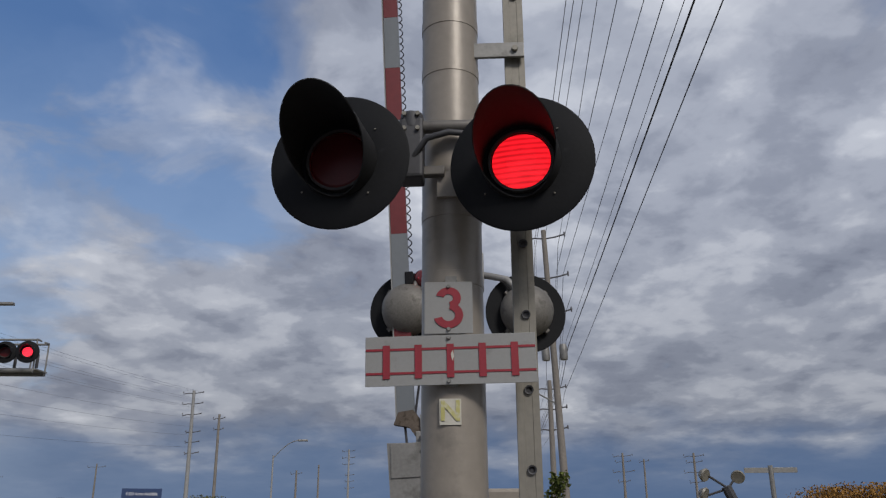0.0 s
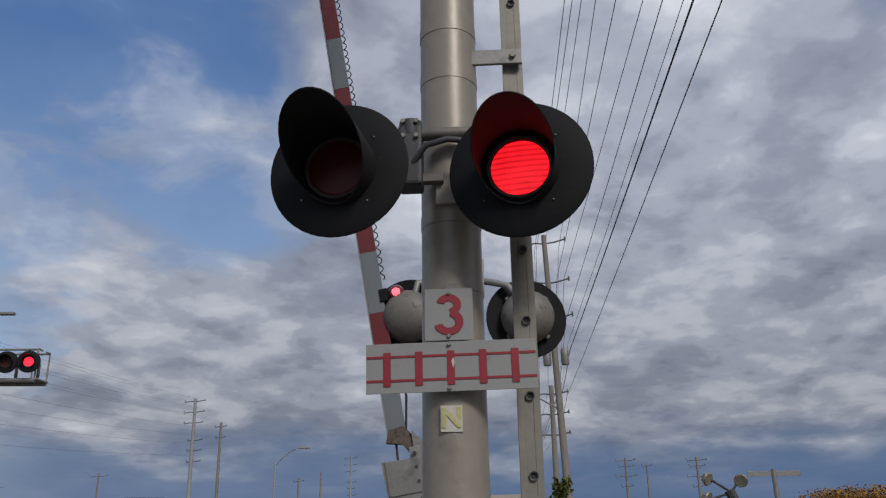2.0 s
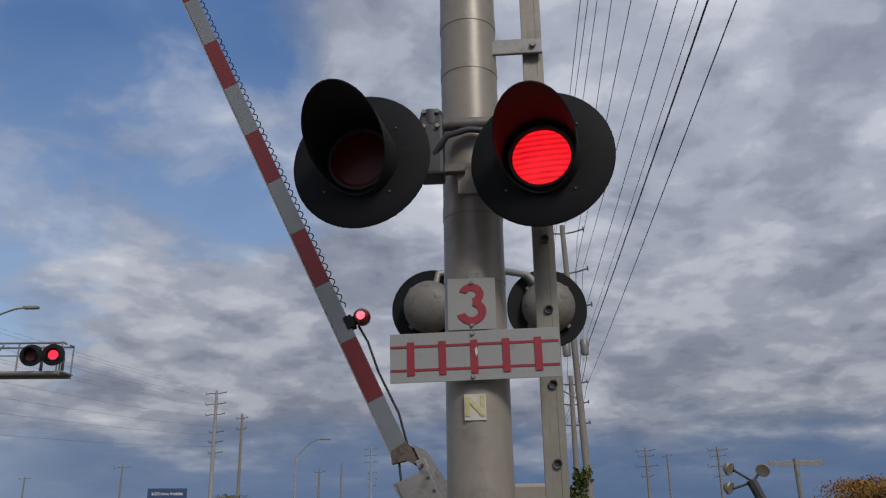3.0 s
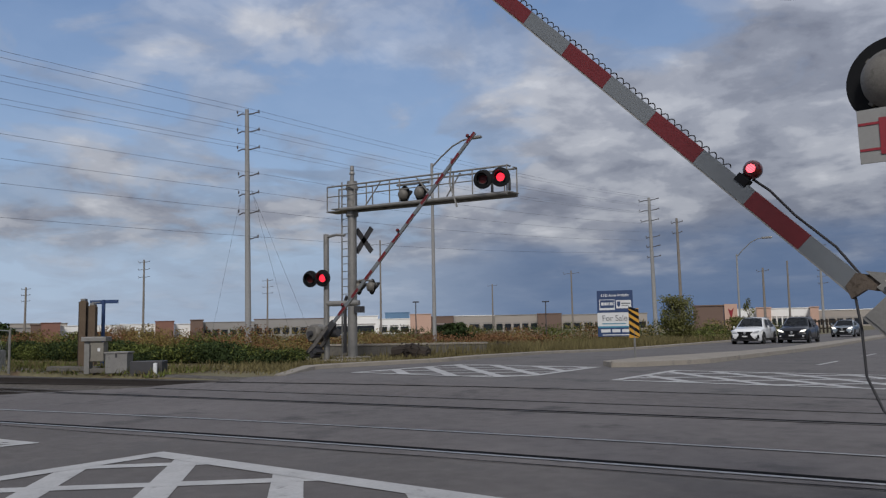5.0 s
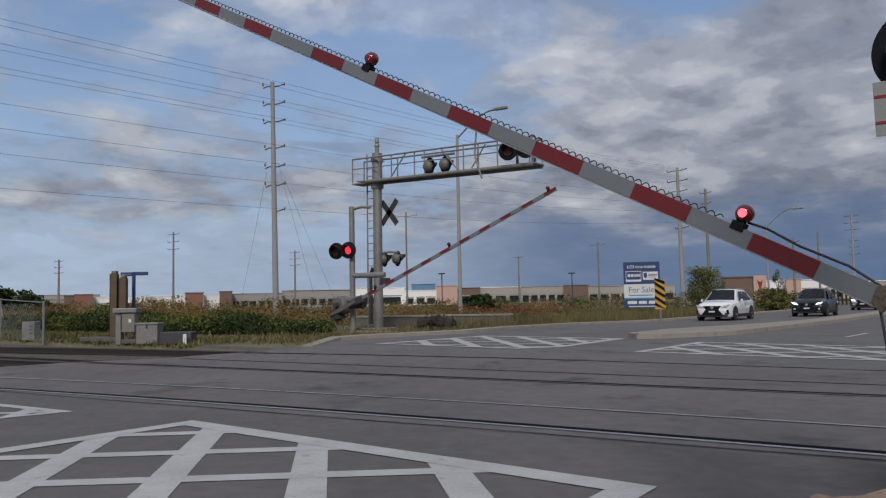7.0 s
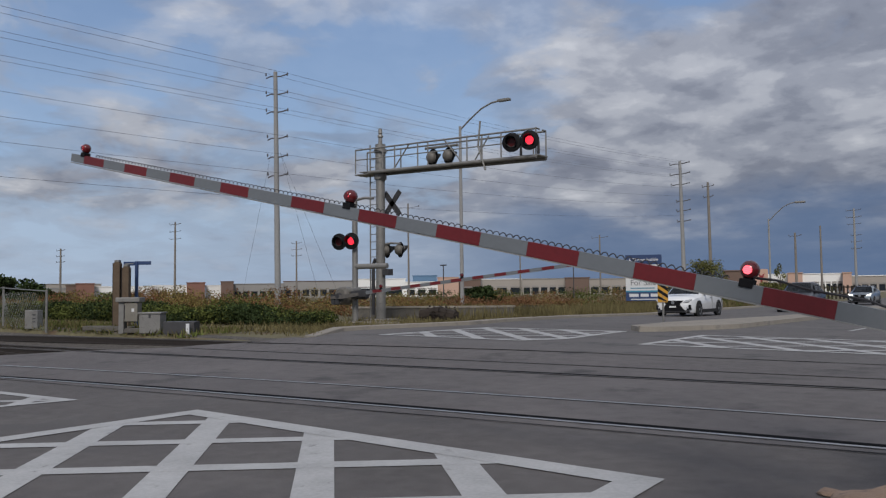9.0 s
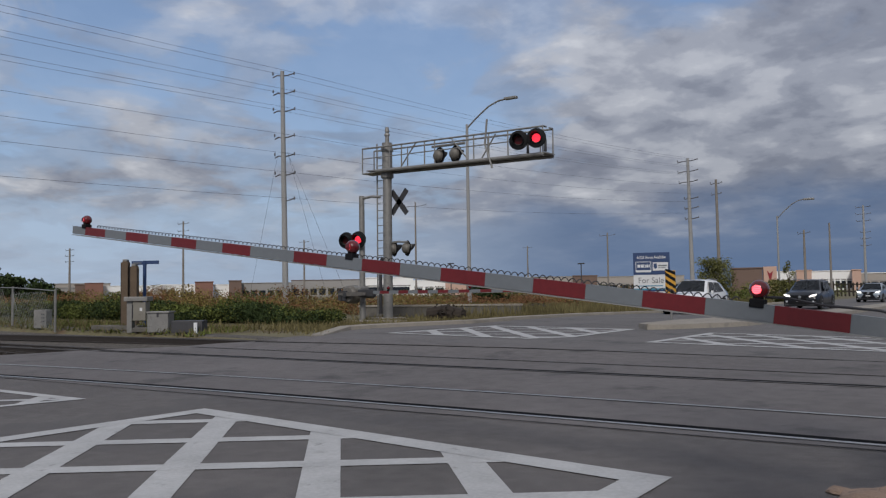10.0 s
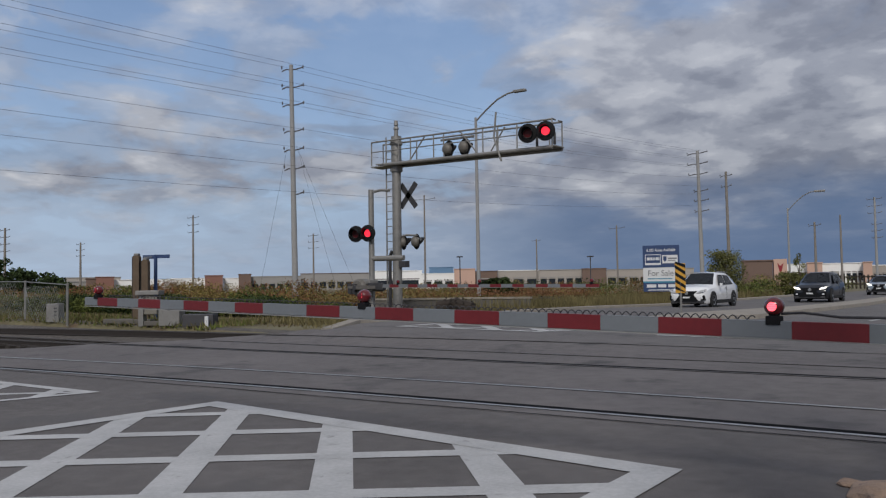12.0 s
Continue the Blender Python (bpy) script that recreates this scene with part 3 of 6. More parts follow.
        for s, w in ((inner, 0.15 if k % 2 == 0 else 0.03), (-inner, 0.02)):
            row = [[bm.verts.new((x, at(x, s * d), gz(x, at(x, s * d)) + 0.008)) for d in (0.036, 0.036 + w)] for x in span(crossing_left(y) + 0.5, 1.75, 60)]
            for a, b in zip(row, row[1:]):
                bm.faces.new((a[0], b[0], b[1], a[1]))
        part("flangeway", bm, "rubber", rail, "rubber-lined groove, its shaded depth put in as a flat dark strip")
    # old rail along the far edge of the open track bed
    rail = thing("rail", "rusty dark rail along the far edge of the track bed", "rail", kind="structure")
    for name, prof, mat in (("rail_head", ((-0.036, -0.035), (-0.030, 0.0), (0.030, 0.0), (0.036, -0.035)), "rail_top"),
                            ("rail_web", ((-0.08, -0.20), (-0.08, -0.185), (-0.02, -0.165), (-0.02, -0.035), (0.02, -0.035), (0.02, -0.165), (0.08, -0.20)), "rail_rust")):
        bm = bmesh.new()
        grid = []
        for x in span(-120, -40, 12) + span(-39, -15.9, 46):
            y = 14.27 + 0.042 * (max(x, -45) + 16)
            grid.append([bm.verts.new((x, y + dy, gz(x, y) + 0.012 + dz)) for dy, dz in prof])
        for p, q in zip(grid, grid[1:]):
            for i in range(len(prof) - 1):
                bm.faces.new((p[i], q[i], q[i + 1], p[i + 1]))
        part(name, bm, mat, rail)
    # sleepers where the ballast is open
    bm0 = new_box((-0.12, -1.3, -0.09), (0.12, 1.3, 0.03), 0.01)
    first = None
    for yc in (8.5, 12.44):
        for i in range(26):
            x = -21.2 - i * 0.62 if yc > 10 else -32.5 - i * 0.62
            if first is None:
                first = finish("sleeper", bm0, "sleeper")
                tagged(first, "dark weathered timber sleeper in the ballast", "sleeper", "sleepers under the tracks", "structure")
                first.matrix_basis = pose(x, yc, gz(x, yc) - bed(x, yc))
            else:
                copy_thing(first, pose(x, yc, gz(x, yc) - bed(x, yc), 0, 0, random.uniform(-1, 1)))
    # kerbs
    for name, side, y0, y1, n, flip in (("kerb", left_curb, 15.6, 80, 60, -1),):
        bm = bmesh.new()
        ys = span(y0, y1, n)
        prof = ((0.02, -0.05), (0.0, 0.13), (-0.03, 0.15), (-0.42, 0.15), (-0.45, -0.05))
        grid = [[bm.verts.new((side(y) + dx, y, gz(side(y), y) + (dz if dz < 0 else dz * min(0.8, 0.12 + (y - y0) * 0.3)))) for dx, dz in prof] for y in ys]
        for p, q in zip(grid, grid[1:]):
            for i in range(4):
                bm.faces.new((p[i], q[i], q[i + 1], p[i + 1]))
        bm.faces.new(grid[0][::-1])
        structure(finish(name, bm, "concrete"), "pale concrete kerb along the road", "kerb")
    bm = bmesh.new()
    ys = span(22.3, 23.2, 6) + span(24, 66, 42) + [100, 200, 400]
    rows = []
    for y in ys:
        a, b = median_left(y), median_right(y)
        rows.append([bm.verts.new((x, y, gz(x, y) + h)) for x, h in ((a, -0.03), (a + 0.02, 0.14), (lerp(a, b, 0.5), 0.17), (b - 0.02, 0.14), (b, -0.03))])
    for p, q in zip(rows, rows[1:]):
        for i in range(4):
            bm.faces.new((p[i], p[i + 1], q[i + 1], q[i]))
    structure(finish("median", bm, "concrete"), "raised tan concrete median island with a kerb", "median")


def stripe(bm, points, width, lift=0.006, sub=8):
    """A painted line along points on the ground."""
    for (x0, y0), (x1, y1) in zip(points, points[1:]):
        d = Vector((x1 - x0, y1 - y0)).normalized()
        n = Vector((-d.y, d.x)) * width / 2
        row = []
        for i in range(sub + 1):
            x, y = lerp(x0, x1, i / sub), lerp(y0, y1, i / sub)
            row.append([bm.verts.new((x + s * n.x, y + s * n.y, gz(x + s * n.x, y + s * n.y) + lift)) for s in (-1, 1)])
        for a, b in zip(row, row[1:]):
            bm.faces.new((a[0], a[1], b[1], b[0]))


def inside_lines(poly, direction, spacing, offset, width, bm, lift):
    """Parallel stripes cut off at the outline of a painted area."""
    d = Vector(direction).normalized()
    n = Vector((-d.y, d.x))
    pr = [n.dot(Vector(p)) for p in poly]
    s = math.floor(min(pr) / spacing) * spacing + offset
    while s < max(pr):
        hits = []
        for i in range(len(poly)):
            a, b = Vector(poly[i]), Vector(poly[(i + 1) % len(poly)])
            fa, fb = n.dot(a) - s, n.dot(b) - s
            if fa * fb < 0:
                hits.append(a.lerp(b, fa / (fa - fb)))
        hits.sort(key=lambda p: p.dot(d))
        for a, b in zip(hits[::2], hits[1::2]):
            if (b - a).length > 0.4:
                stripe(bm, (tuple(a), tuple(b)), width, lift)
        s += spacing


def outline_band(poly, width, lift, sub=14):
    """A closed painted line with mitred corners."""
    bm, n = bmesh.new(), len(poly)
    pts = [Vector(p) for p in poly]

    def corner(i, side):
        p, a, b = pts[i], (pts[i] - pts[i - 1]).normalized(), (pts[(i + 1) % n] - pts[i]).normalized()
        na, nb = Vector((-a.y, a.x)), Vector((-b.y, b.x))
        mid = (na + nb).normalized()
        return p + mid * side * width / 2 / max(0.35, mid.dot(na))
    for i in range(n):
        j, row = (i + 1) % n, []
        for k in range(sub + 1):
            row.append([])
            for side in (-1, 1):
                q = corner(i, side).lerp(corner(j, side), k / sub)
                row[-1].append(bm.verts.new((q.x, q.y, gz(q.x, q.y) + lift)))
        for a, b in zip(row, row[1:]):
            bm.faces.new((a[0], a[1], b[1], b[0]))
    return bm


def hatched(poly, sets, edge):
    bm = outline_band(poly, edge, 0.0085)
    ob = thing("road_marking", "worn white hatched marking painted on the asphalt", "marking", kind="structure")
    part("outline", bm, "paint", ob)
    for k, (direction, spacing, offset, width) in enumerate(sets):
        bm = bmesh.new()
        inside_lines(poly, direction, spacing, offset, width, bm, 0.0055 + 0.0012 * k)
        part("hatching", bm, "paint", ob)
    return ob


def build_markings():
    hatched(NEAR_HATCH, NEAR_SETS, 0.29)
    hatched([(-10.95, 6.15), (-17.5, 6.25), (-17.5, 2.0), (-12.0, 2.0)], [((0.69, -0.72), 1.13, 0.3, 0.26), ((0.8, 0.6), 1.25, 0.3, 0.18)], 0.18)
    hatched([(-9.75, 22.2), (-9.6, 18.2), (-10.2, 17.15), (-14.5, 17.1), (-14.2, 21.9)], [((0.69, -0.72), 1.07, 0.45, 0.30), ((0.8, 0.6), 1.25, 0.4, 0.20)], 0.22)
    hatched([(-7.22, 17.5), (-7.2, 21.6), (-3.0, 21.75), (2.2, 21.8), (2.2, 17.55)], [((0.69, -0.72), 1.13, 0.3, 0.28), ((0.8, 0.6), 1.25, 0.2, 0.20)], 0.20)
    for x, y in ((-4.45, 26.0), (-4.2, 33.5), (-3.9, 41), (-3.6, 48.5), (-3.3, 56)):
        bm = bmesh.new()
        stripe(bm, ((x, y), (x + 0.1, y + 3.0)), 0.12)
        structure(finish("lane_line", bm, "paint"), "white dashed lane line", "lane line")
    bm = bmesh.new()
    stripe(bm, ((-0.40, 8.9), (-0.55, 10.4)), 0.13)
    structure(finish("lane_line", bm, "paint"), "short white edge line", "lane line")


NEAR_HATCH = [(-8.27, 6.22), (-2.32, 5.49), (-2.28, 4.5), (-2.5, 0.8), (-8.5, 0.8)]
NEAR_SETS = [((0.69, -0.72), 1.13, 0.99, 0.295), ((0.8, 0.6), 1.25, 0.35, 0.235)]
build_ground()
build_markings()


# ---- lamps ----
MOVES = []  # (object, rows) keyed at the end


def on_times(phase):
    """When a flashing lamp glows. The two of a pair take turns twice a second."""
    spans, t = [], 0.15 + (0.0 if phase == "first" else 0.5) - 1.0
    while t < 12.2:
        spans.append((t, t + 0.5))
        t += 1.0
    return spans


def flip_rows(base, spans, start=0.0):
    """Half turns of the added disc, for a lamp switching; glowing face out during spans."""
    ev = []
    for a, b in spans:
        if b > start:
            ev.append((max(a, start) if a < start else a, 1))
            ev.append((b, 0))
    def turned(d):
        return base @ pose(0, 0, 0, 0, 0, d)
    now = 1 if any(a <= 0 < b and start <= 0 for a, b in spans) else 0
    rows, ang = [(0.0, turned(180.0 * (1 - now)))], 180.0 * (1 - now)
    for t, on in ev:
        target = 0.0 if on else 180.0
        if t <= 0.05 or t > 11.9 or abs(target - ang) < 1:
            continue
        for i in range(4):
            rows.append((t - 0.05 + i / 30, turned(lerp(ang, target, i / 3))))
        ang = target
    rows.append((12.0, turned(ang)))
    return rows


def flash_disc(parent, r, depth, spans, lit, start=0.0):
    """Added disc, turned for the lamp's flashing: one face glows, one is dark."""
    prof = [(0.0, -r * 0.10), (r * 0.5, -r * 0.08), (r * 0.9, -r * 0.02), (r * 0.97, 0.0)]
    el = part("flash_disc", lathe(bmesh.new(), prof, 28), lit, parent, "glowing red disc face, turned out while the lamp is on")
    back = [(r * 0.992, 0.001), (r * 0.9, r * 0.04), (0.0, r * 0.07)]
    part("flash_disc_back", lathe(bmesh.new(), back, 28), "lens_dark", el, "dark disc back, turned out while the lamp is off")
    MOVES.append((el, flip_rows(pose(0, depth, 0), spans, start)))
    return el


def flasher(parent, m, spans, lit="lit", disc=0.254, lens=0.106, hood=True, fine=True, reach=0.31):
    """A flashing light that looks along -y: backboard, hood, housing, lens."""
    seg = 48 if fine else 28
    board = part("backboard", lathe(bmesh.new(), [(lens * 1.12, 0.002), (disc * 0.97, 0.0), (disc, 0.006), (disc * 0.985, 0.012), (lens * 1.12, 0.01)], seg), "black", parent, "round black backboard", True)
    board.matrix_basis = m
    part("housing", lathe(bmesh.new(), [(lens * 1.14, 0.012), (lens * 1.52, 0.016), (lens * 1.58, lens * 0.4), (lens * 1.5, lens * 0.9), (lens * 1.2, lens * 1.35), (lens * 0.7, lens * 1.6), (0.0, lens * 1.68)], seg), "housing", board, "round dusty grey lamp housing", True)
    for a in (45, 135, 225, 315):
        b = part("lug", new_box((-0.014, 0.012, lens * 1.5), (0.014, 0.05, lens * 1.72), 0.003), "housing", board)
        b.matrix_basis = pose(0, 0, 0, 0, a, 0)
    part("lens_ring", lathe(bmesh.new(), [(lens * 1.0, 0.012), (lens * 1.0, -0.012), (lens * 1.09, -0.014), (lens * 1.13, -0.004), (lens * 1.13, 0.008)], seg), "lens_rim", board, "worn metal lens ring", True)
    if hood:
        bm = bmesh.new()
        n, k = 40, 7
        ri, ro = lens * 1.27, lens * 1.305
        rows = []
        for i in range(n + 1):
            a = 2 * math.pi * i / n - math.pi / 2
            length = 0.012 + reach * (0.5 + 0.5 * math.sin(a)) ** 0.9
            rows.append([(a, -length * j / k) for j in range(k + 1)])
        inner = [[bm.verts.new((ri * math.cos(a), y, ri * math.sin(a))) for a, y in row] for row in rows]
        outer = [[bm.verts.new((ro * math.cos(a), y, ro * math.sin(a))) for a, y in row] for row in rows]
        for g in (inner, outer):
            for a, b in zip(g, g[1:]):
                for j in range(k):
                    bm.faces.new((a[j], a[j + 1], b[j + 1], b[j]))
        for a, b, c, d in zip(inner, inner[1:], outer, outer[1:]):
            bm.faces.new((a[k], c[k], d[k], b[k]))
        part("hood", bm, "hood_black", board, "black sheet metal hood", True)
    for a in (40, 130, 220, 310):
        bm = bmesh.new()
        bmesh.ops.create_icosphere(bm, subdivisions=1, radius=0.004)
        b = part("screw", bm, "aluminium", board)
        b.location = (0.17 * math.cos(radians(a)) * disc / 0.254, -0.003, 0.17 * math.sin(radians(a)) * disc / 0.254)
    if spans is not None:
        flash_disc(board, lens, -0.002, spans, lit)
    else:
        part("lens", lathe(bmesh.new(), [(0.0, -0.01), (lens, 0.004)], 24), "lens_dark", board, "dark red lens")
    return board


FIRST, SECOND = on_times("first"), on_times("second")


# ---- the near cantilever mast ----
MAST = (-0.037, 3.02)


def build_near_mast():
    mx, my = MAST
    t = thing("signal_mast", "weathered grey crossing signal mast with flashing lights", "signal mast", pose(mx, my, 0))
    bm = new_tube([(0, 0, -0.05), (0, 0, 1.0), (0, 0, 2.2), (0, 0, 7.2)], [0.121, 0.119, 0.1135, 0.112], 40, True)
    part("mast_tube", bm, "mast", t, "tapered weathered grey tube", True)
    for z in (2.20, 2.46, 3.07, 3.29):
        part("clamp_band", lathe(bmesh.new(), [(0.1125, -0.024), (0.1155, -0.0225), (0.1155, 0.0225), (0.1125, 0.024)], 40, pose(0, 0, z, 90)), "mast", t, smooth=True)
    # base casing
    part("terminal_box", new_box((-0.15, -0.22, 0.93), (0.17, -0.06, 1.30), 0.02), "dark_metal", t, "dark scuffed terminal box")
    part("padlock", new_tube([(-0.165, -0.12, 1.16), (-0.168, -0.12, 1.06), (-0.166, -0.12, 1.0)], [0.012, 0.02, 0.02], 8), "dark_metal", t)
    part("base_flange", new_box((-0.28, -0.28, -0.03), (0.28, 0.28, 0.04), 0.01), "galv", t)
    # lights and their cross arm
    lx, rx, ly = -0.420 - mx, 0.218 - mx, 2.70 - my
    for x, z, sp, yaw, reach in ((lx, 2.566, FIRST, -8, 0.325), (rx, 2.545, SECOND, -11, 0.285)):
        flasher(t, pose(x, ly, z, 0.5, 0, yaw), sp, reach=reach)
    part("cross_arm", new_tube([(lx + 0.06, ly + 0.2, 2.66), (lx + 0.2, ly + 0.17, 2.74), (-0.10, ly + 0.14, 2.76), (0.1, ly + 0.16, 2.77), (rx - 0.08, ly + 0.2, 2.75), (rx, ly + 0.2, 2.66)], 0.025, 14), "pipe", t, "dark bent conduit arm with the mast shade in its colour", True)
    part("junction_box", new_box((-0.185, -0.21, 2.55), (-0.095, -0.10, 2.79), 0.012), "dark_metal", t, "dark cast junction fitting")
    part("junction_collar", lathe(bmesh.new(), [(0, -0.03), (0.042, -0.03), (0.046, 0.0), (0.042, 0.03), (0, 0.03)], 20, pose(-0.14, -0.17, 2.785, 90)), "dark_metal", t, smooth=True)
    for x, z in ((-0.165, 2.80), (-0.115, 2.80), (-0.165, 2.74), (-0.115, 2.74)):
        part("bolt", lathe(bmesh.new(), [(0, -0.008), (0.009, -0.008), (0.009, 0.006), (0, 0.006)], 6, pose(x, -0.215, z)), "aluminium", t)
    part("conduit", new_tube([(-0.13, -0.2, 2.63), (-0.08, -0.23, 2.69), (0.0, -0.235, 2.71), (0.1, -0.22, 2.705), (rx - 0.05, ly + 0.2, 2.64)], 0.012, 10), "dark_metal", t, "dark flexible conduit", True)
    part("bracket", new_box((-0.11, -0.155, 2.58), (-0.02, -0.115, 2.615), 0.004), "pipe", t)
    part("bracket_plate", new_box((-0.05, -0.128, 2.50), (0.03, -0.108, 2.60), 0.003), "mast", t)
    # number and track plates
    x0, x1, y = -0.131 - mx, 0.038 - mx, -0.142
    p = part("number_plate", new_box((x0, y, 1.981), (x1, y + 0.004, 2.168), 0.0015), "sign_grey", t, "grey plate with a red number")
    stroke, w = [], 0.0125
    for cz, r, a0, a1 in ((2.1080, 0.0270, 165, -80), (2.0460, 0.0335, 82, -165)):
        stroke.append([((x0 + x1) / 2 + 1.12 * r * math.cos(radians(lerp(a0, a1, i / 18))), cz + r * math.sin(radians(lerp(a0, a1, i / 18))), lerp(a0, a1, i / 18)) for i in range(19)])
    bm = bmesh.new()
    for n, arc in enumerate(stroke):
        ring, up = [], 0.0008 * n
        for px, pz, a in arc:
            c, s = math.cos(radians(a)) * w * 1.12, math.sin(radians(a)) * w
            ring.append([bm.verts.new(q) for q in ((px - c, y - 0.003 - up, pz - s), (px + c, y - 0.003 - up, pz + s), (px + c, y - 0.0005 - up, pz + s), (px - c, y - 0.0005 - up, pz - s))])
        for q0, q1 in zip(ring, ring[1:]):
            for i in range(4):
                bm.faces.new((q0[i], q0[(i + 1) % 4], q1[(i + 1) % 4], q1[i]))
        bm.faces.new(ring[0][::-1])
        bm.faces.new(ring[-1])
    part("numeral", bm, "sign_red", p, "red number three")
    cx, hw, hh = (-0.334 + 0.252) / 2 - mx, 0.293, 0.086
    b = part("track_plate", new_box((-hw, -0.002, -hh), (hw, 0.002, hh), 0.0015), "sign_grey", t, "grey plate with a red track symbol")
    b.matrix_basis = pose(cx, y - 0.006, 1.889, 0, -0.9, 0)
    for z in (-0.043, 0.039):
        part("symbol_rail", new_box((-hw + 0.002, -0.0045, z - 0.004), (hw - 0.002, -0.0025, z + 0.004)), "sign_red", b)
    for i in range(5):
        x = (i - 2) * 0.110
        part("symbol_tie", new_box((x - 0.0125, -0.006, -0.062), (x + 0.0125, -0.0046, 0.054)), "sign_red", b)
    part("scuff", prism(bmesh.new(), [(0.002, 0.02), (0.009, 0.03), (0.013, 0.012), (0.008, -0.006), (0.004, 0.004)], -0.0075, -0.0062), "pale", b, "pale scraped paint")
    for z in (2.150, 1.997, 1.965, 1.815):
        part("bolt", lathe(bmesh.new(), [(0, -0.006), (0.006, -0.006), (0.008, 0.004), (0, 0.004)], 8, pose((x0 + x1) / 2, y - 0.012 if z < 1.99 else y - 0.003, z)), "galv", t)
    part("plate_strap", new_box((-0.02, -0.137, 1.80), (0.02, -0.108, 2.19)), "galv", t)
    s = part("letter_sticker", new_box((-0.044, -0.1200, 1.672), (0.030, -0.1110, 1.760)), "pale", t, "pale square sticker with a yellow letter")
    words("letter", "N", 0.094, "yellow", s, pose(-0.007, -0.1218, 1.716, 90), 0.0025, 1.0, "faded yellow letter")
    return t


def build_near_ladder():
    mx, my = MAST
    t = thing("ladder", "aluminium channel ladder stile bolted beside the mast", "ladder", pose(-0.020, 0, 0))
    y0 = 3.0
    bm = prism(bmesh.new(), [(0.205, y0), (0.229, y0), (0.230, y0 + 0.002), (0.26, y0 + 0.002), (0.261, y0), (0.285, y0), (0.285, y0 + 0.05), (0.278, y0 + 0.05), (0.278, y0 + 0.007), (0.212, y0 + 0.007), (0.212, y0 + 0.05), (0.205, y0 + 0.05)], 0.0, 7.0, "z")
    part("stile", bm, "aluminium", t, "ribbed aluminium channel")
    for z in [0.439 + 0.2725 * i for i in range(24)]:
        part("rung_end", lathe(bmesh.new(), [(0.0, 0.004), (0.011, 0.004), (0.011, -0.004), (0.016, -0.006), (0.016, 0.003)], 16, pose(0.250, y0 - 0.002, z)), "dark_metal", t, smooth=True)
    for z in (3.163, 1.2, 4.8):
        bm = new_box((0.04, y0 - 0.035, z - 0.033), (0.283, y0 - 0.02, z + 0.033), 0.003)
        box(bm, (0.04, y0 - 0.035, z - 0.06), (0.06, y0 + 0.02, z + 0.03), 0.003)
        part("standoff", bm, "galv", t, "flat steel stand-off bracket")
        for dx, dz in ((0.052, -0.052), (0.056, 0.026)):
            part("rusty_bolt", lathe(bmesh.new(), [(0, -0.02), (0.010, -0.02), (0.013, 0.0), (0, 0.0)], 6, pose(dx, y0 - 0.036, z + dz)), "rusty", t, "rusty clamp bolt")
        part("bolt", lathe(bmesh.new(), [(0, -0.014), (0.012, -0.014), (0.014, 0.0), (0, 0.0)], 6, pose(0.245, y0 - 0.036, z)), "aluminium", t)
    return t


# ---- gates ----
GATE_Y = 5.03
PIVOT = (0.070, GATE_Y, 1.415)


def gate_lamp(parent, x, z, spans, start=0.0, s=1.0):
    """Small lamp on a gate arm: dark foot and a round red housing with a lens to either side."""
    foot = part("lamp_foot", new_box((x - 0.042 * s, -0.04, z - 0.02), (x + 0.042 * s, 0.04, z + 0.032 * s), 0.006), "black", parent, "black lamp foot")
    part("lamp_neck", new_box((-0.025 * s + x, -0.03, z + 0.03 * s), (0.025 * s + x, 0.03, z + 0.05 * s), 0.004), "black", parent)
    c = z + 0.088 * s
    hous = part("lamp_head", lathe(bmesh.new(), [(0.0, -0.056 * s), (0.024 * s, -0.053 * s), (0.042 * s, -0.041 * s), (0.054 * s, -0.022 * s), (0.057 * s, 0.0), (0.054 * s, 0.022 * s), (0.042 * s, 0.041 * s), (0.024 * s, 0.053 * s), (0.0, 0.056 * s)], 28, pose(x, 0, c)), "red_dome", parent, "round dark red lamp", True)
    prof = [(0.0, -0.006), (0.016 * s, -0.004), (0.027 * s, 0.003)]
    # added two-faced disc; turning it over stands for the lamp switching
    el = part("flash_disc", lathe(bmesh.new(), prof, 20), "lit_gate", hous, "glowing red disc face, turned out while the lamp is on")
    part("flash_disc_back", lathe(bmesh.new(), [(0.027 * s, 0.004), (0.0, 0.006)], 20), "red_dome", el, "dark red disc back, turned out while the lamp is off")
    MOVES.append((el, flip_rows(pose(x, -0.057 * s, c), spans, start)))


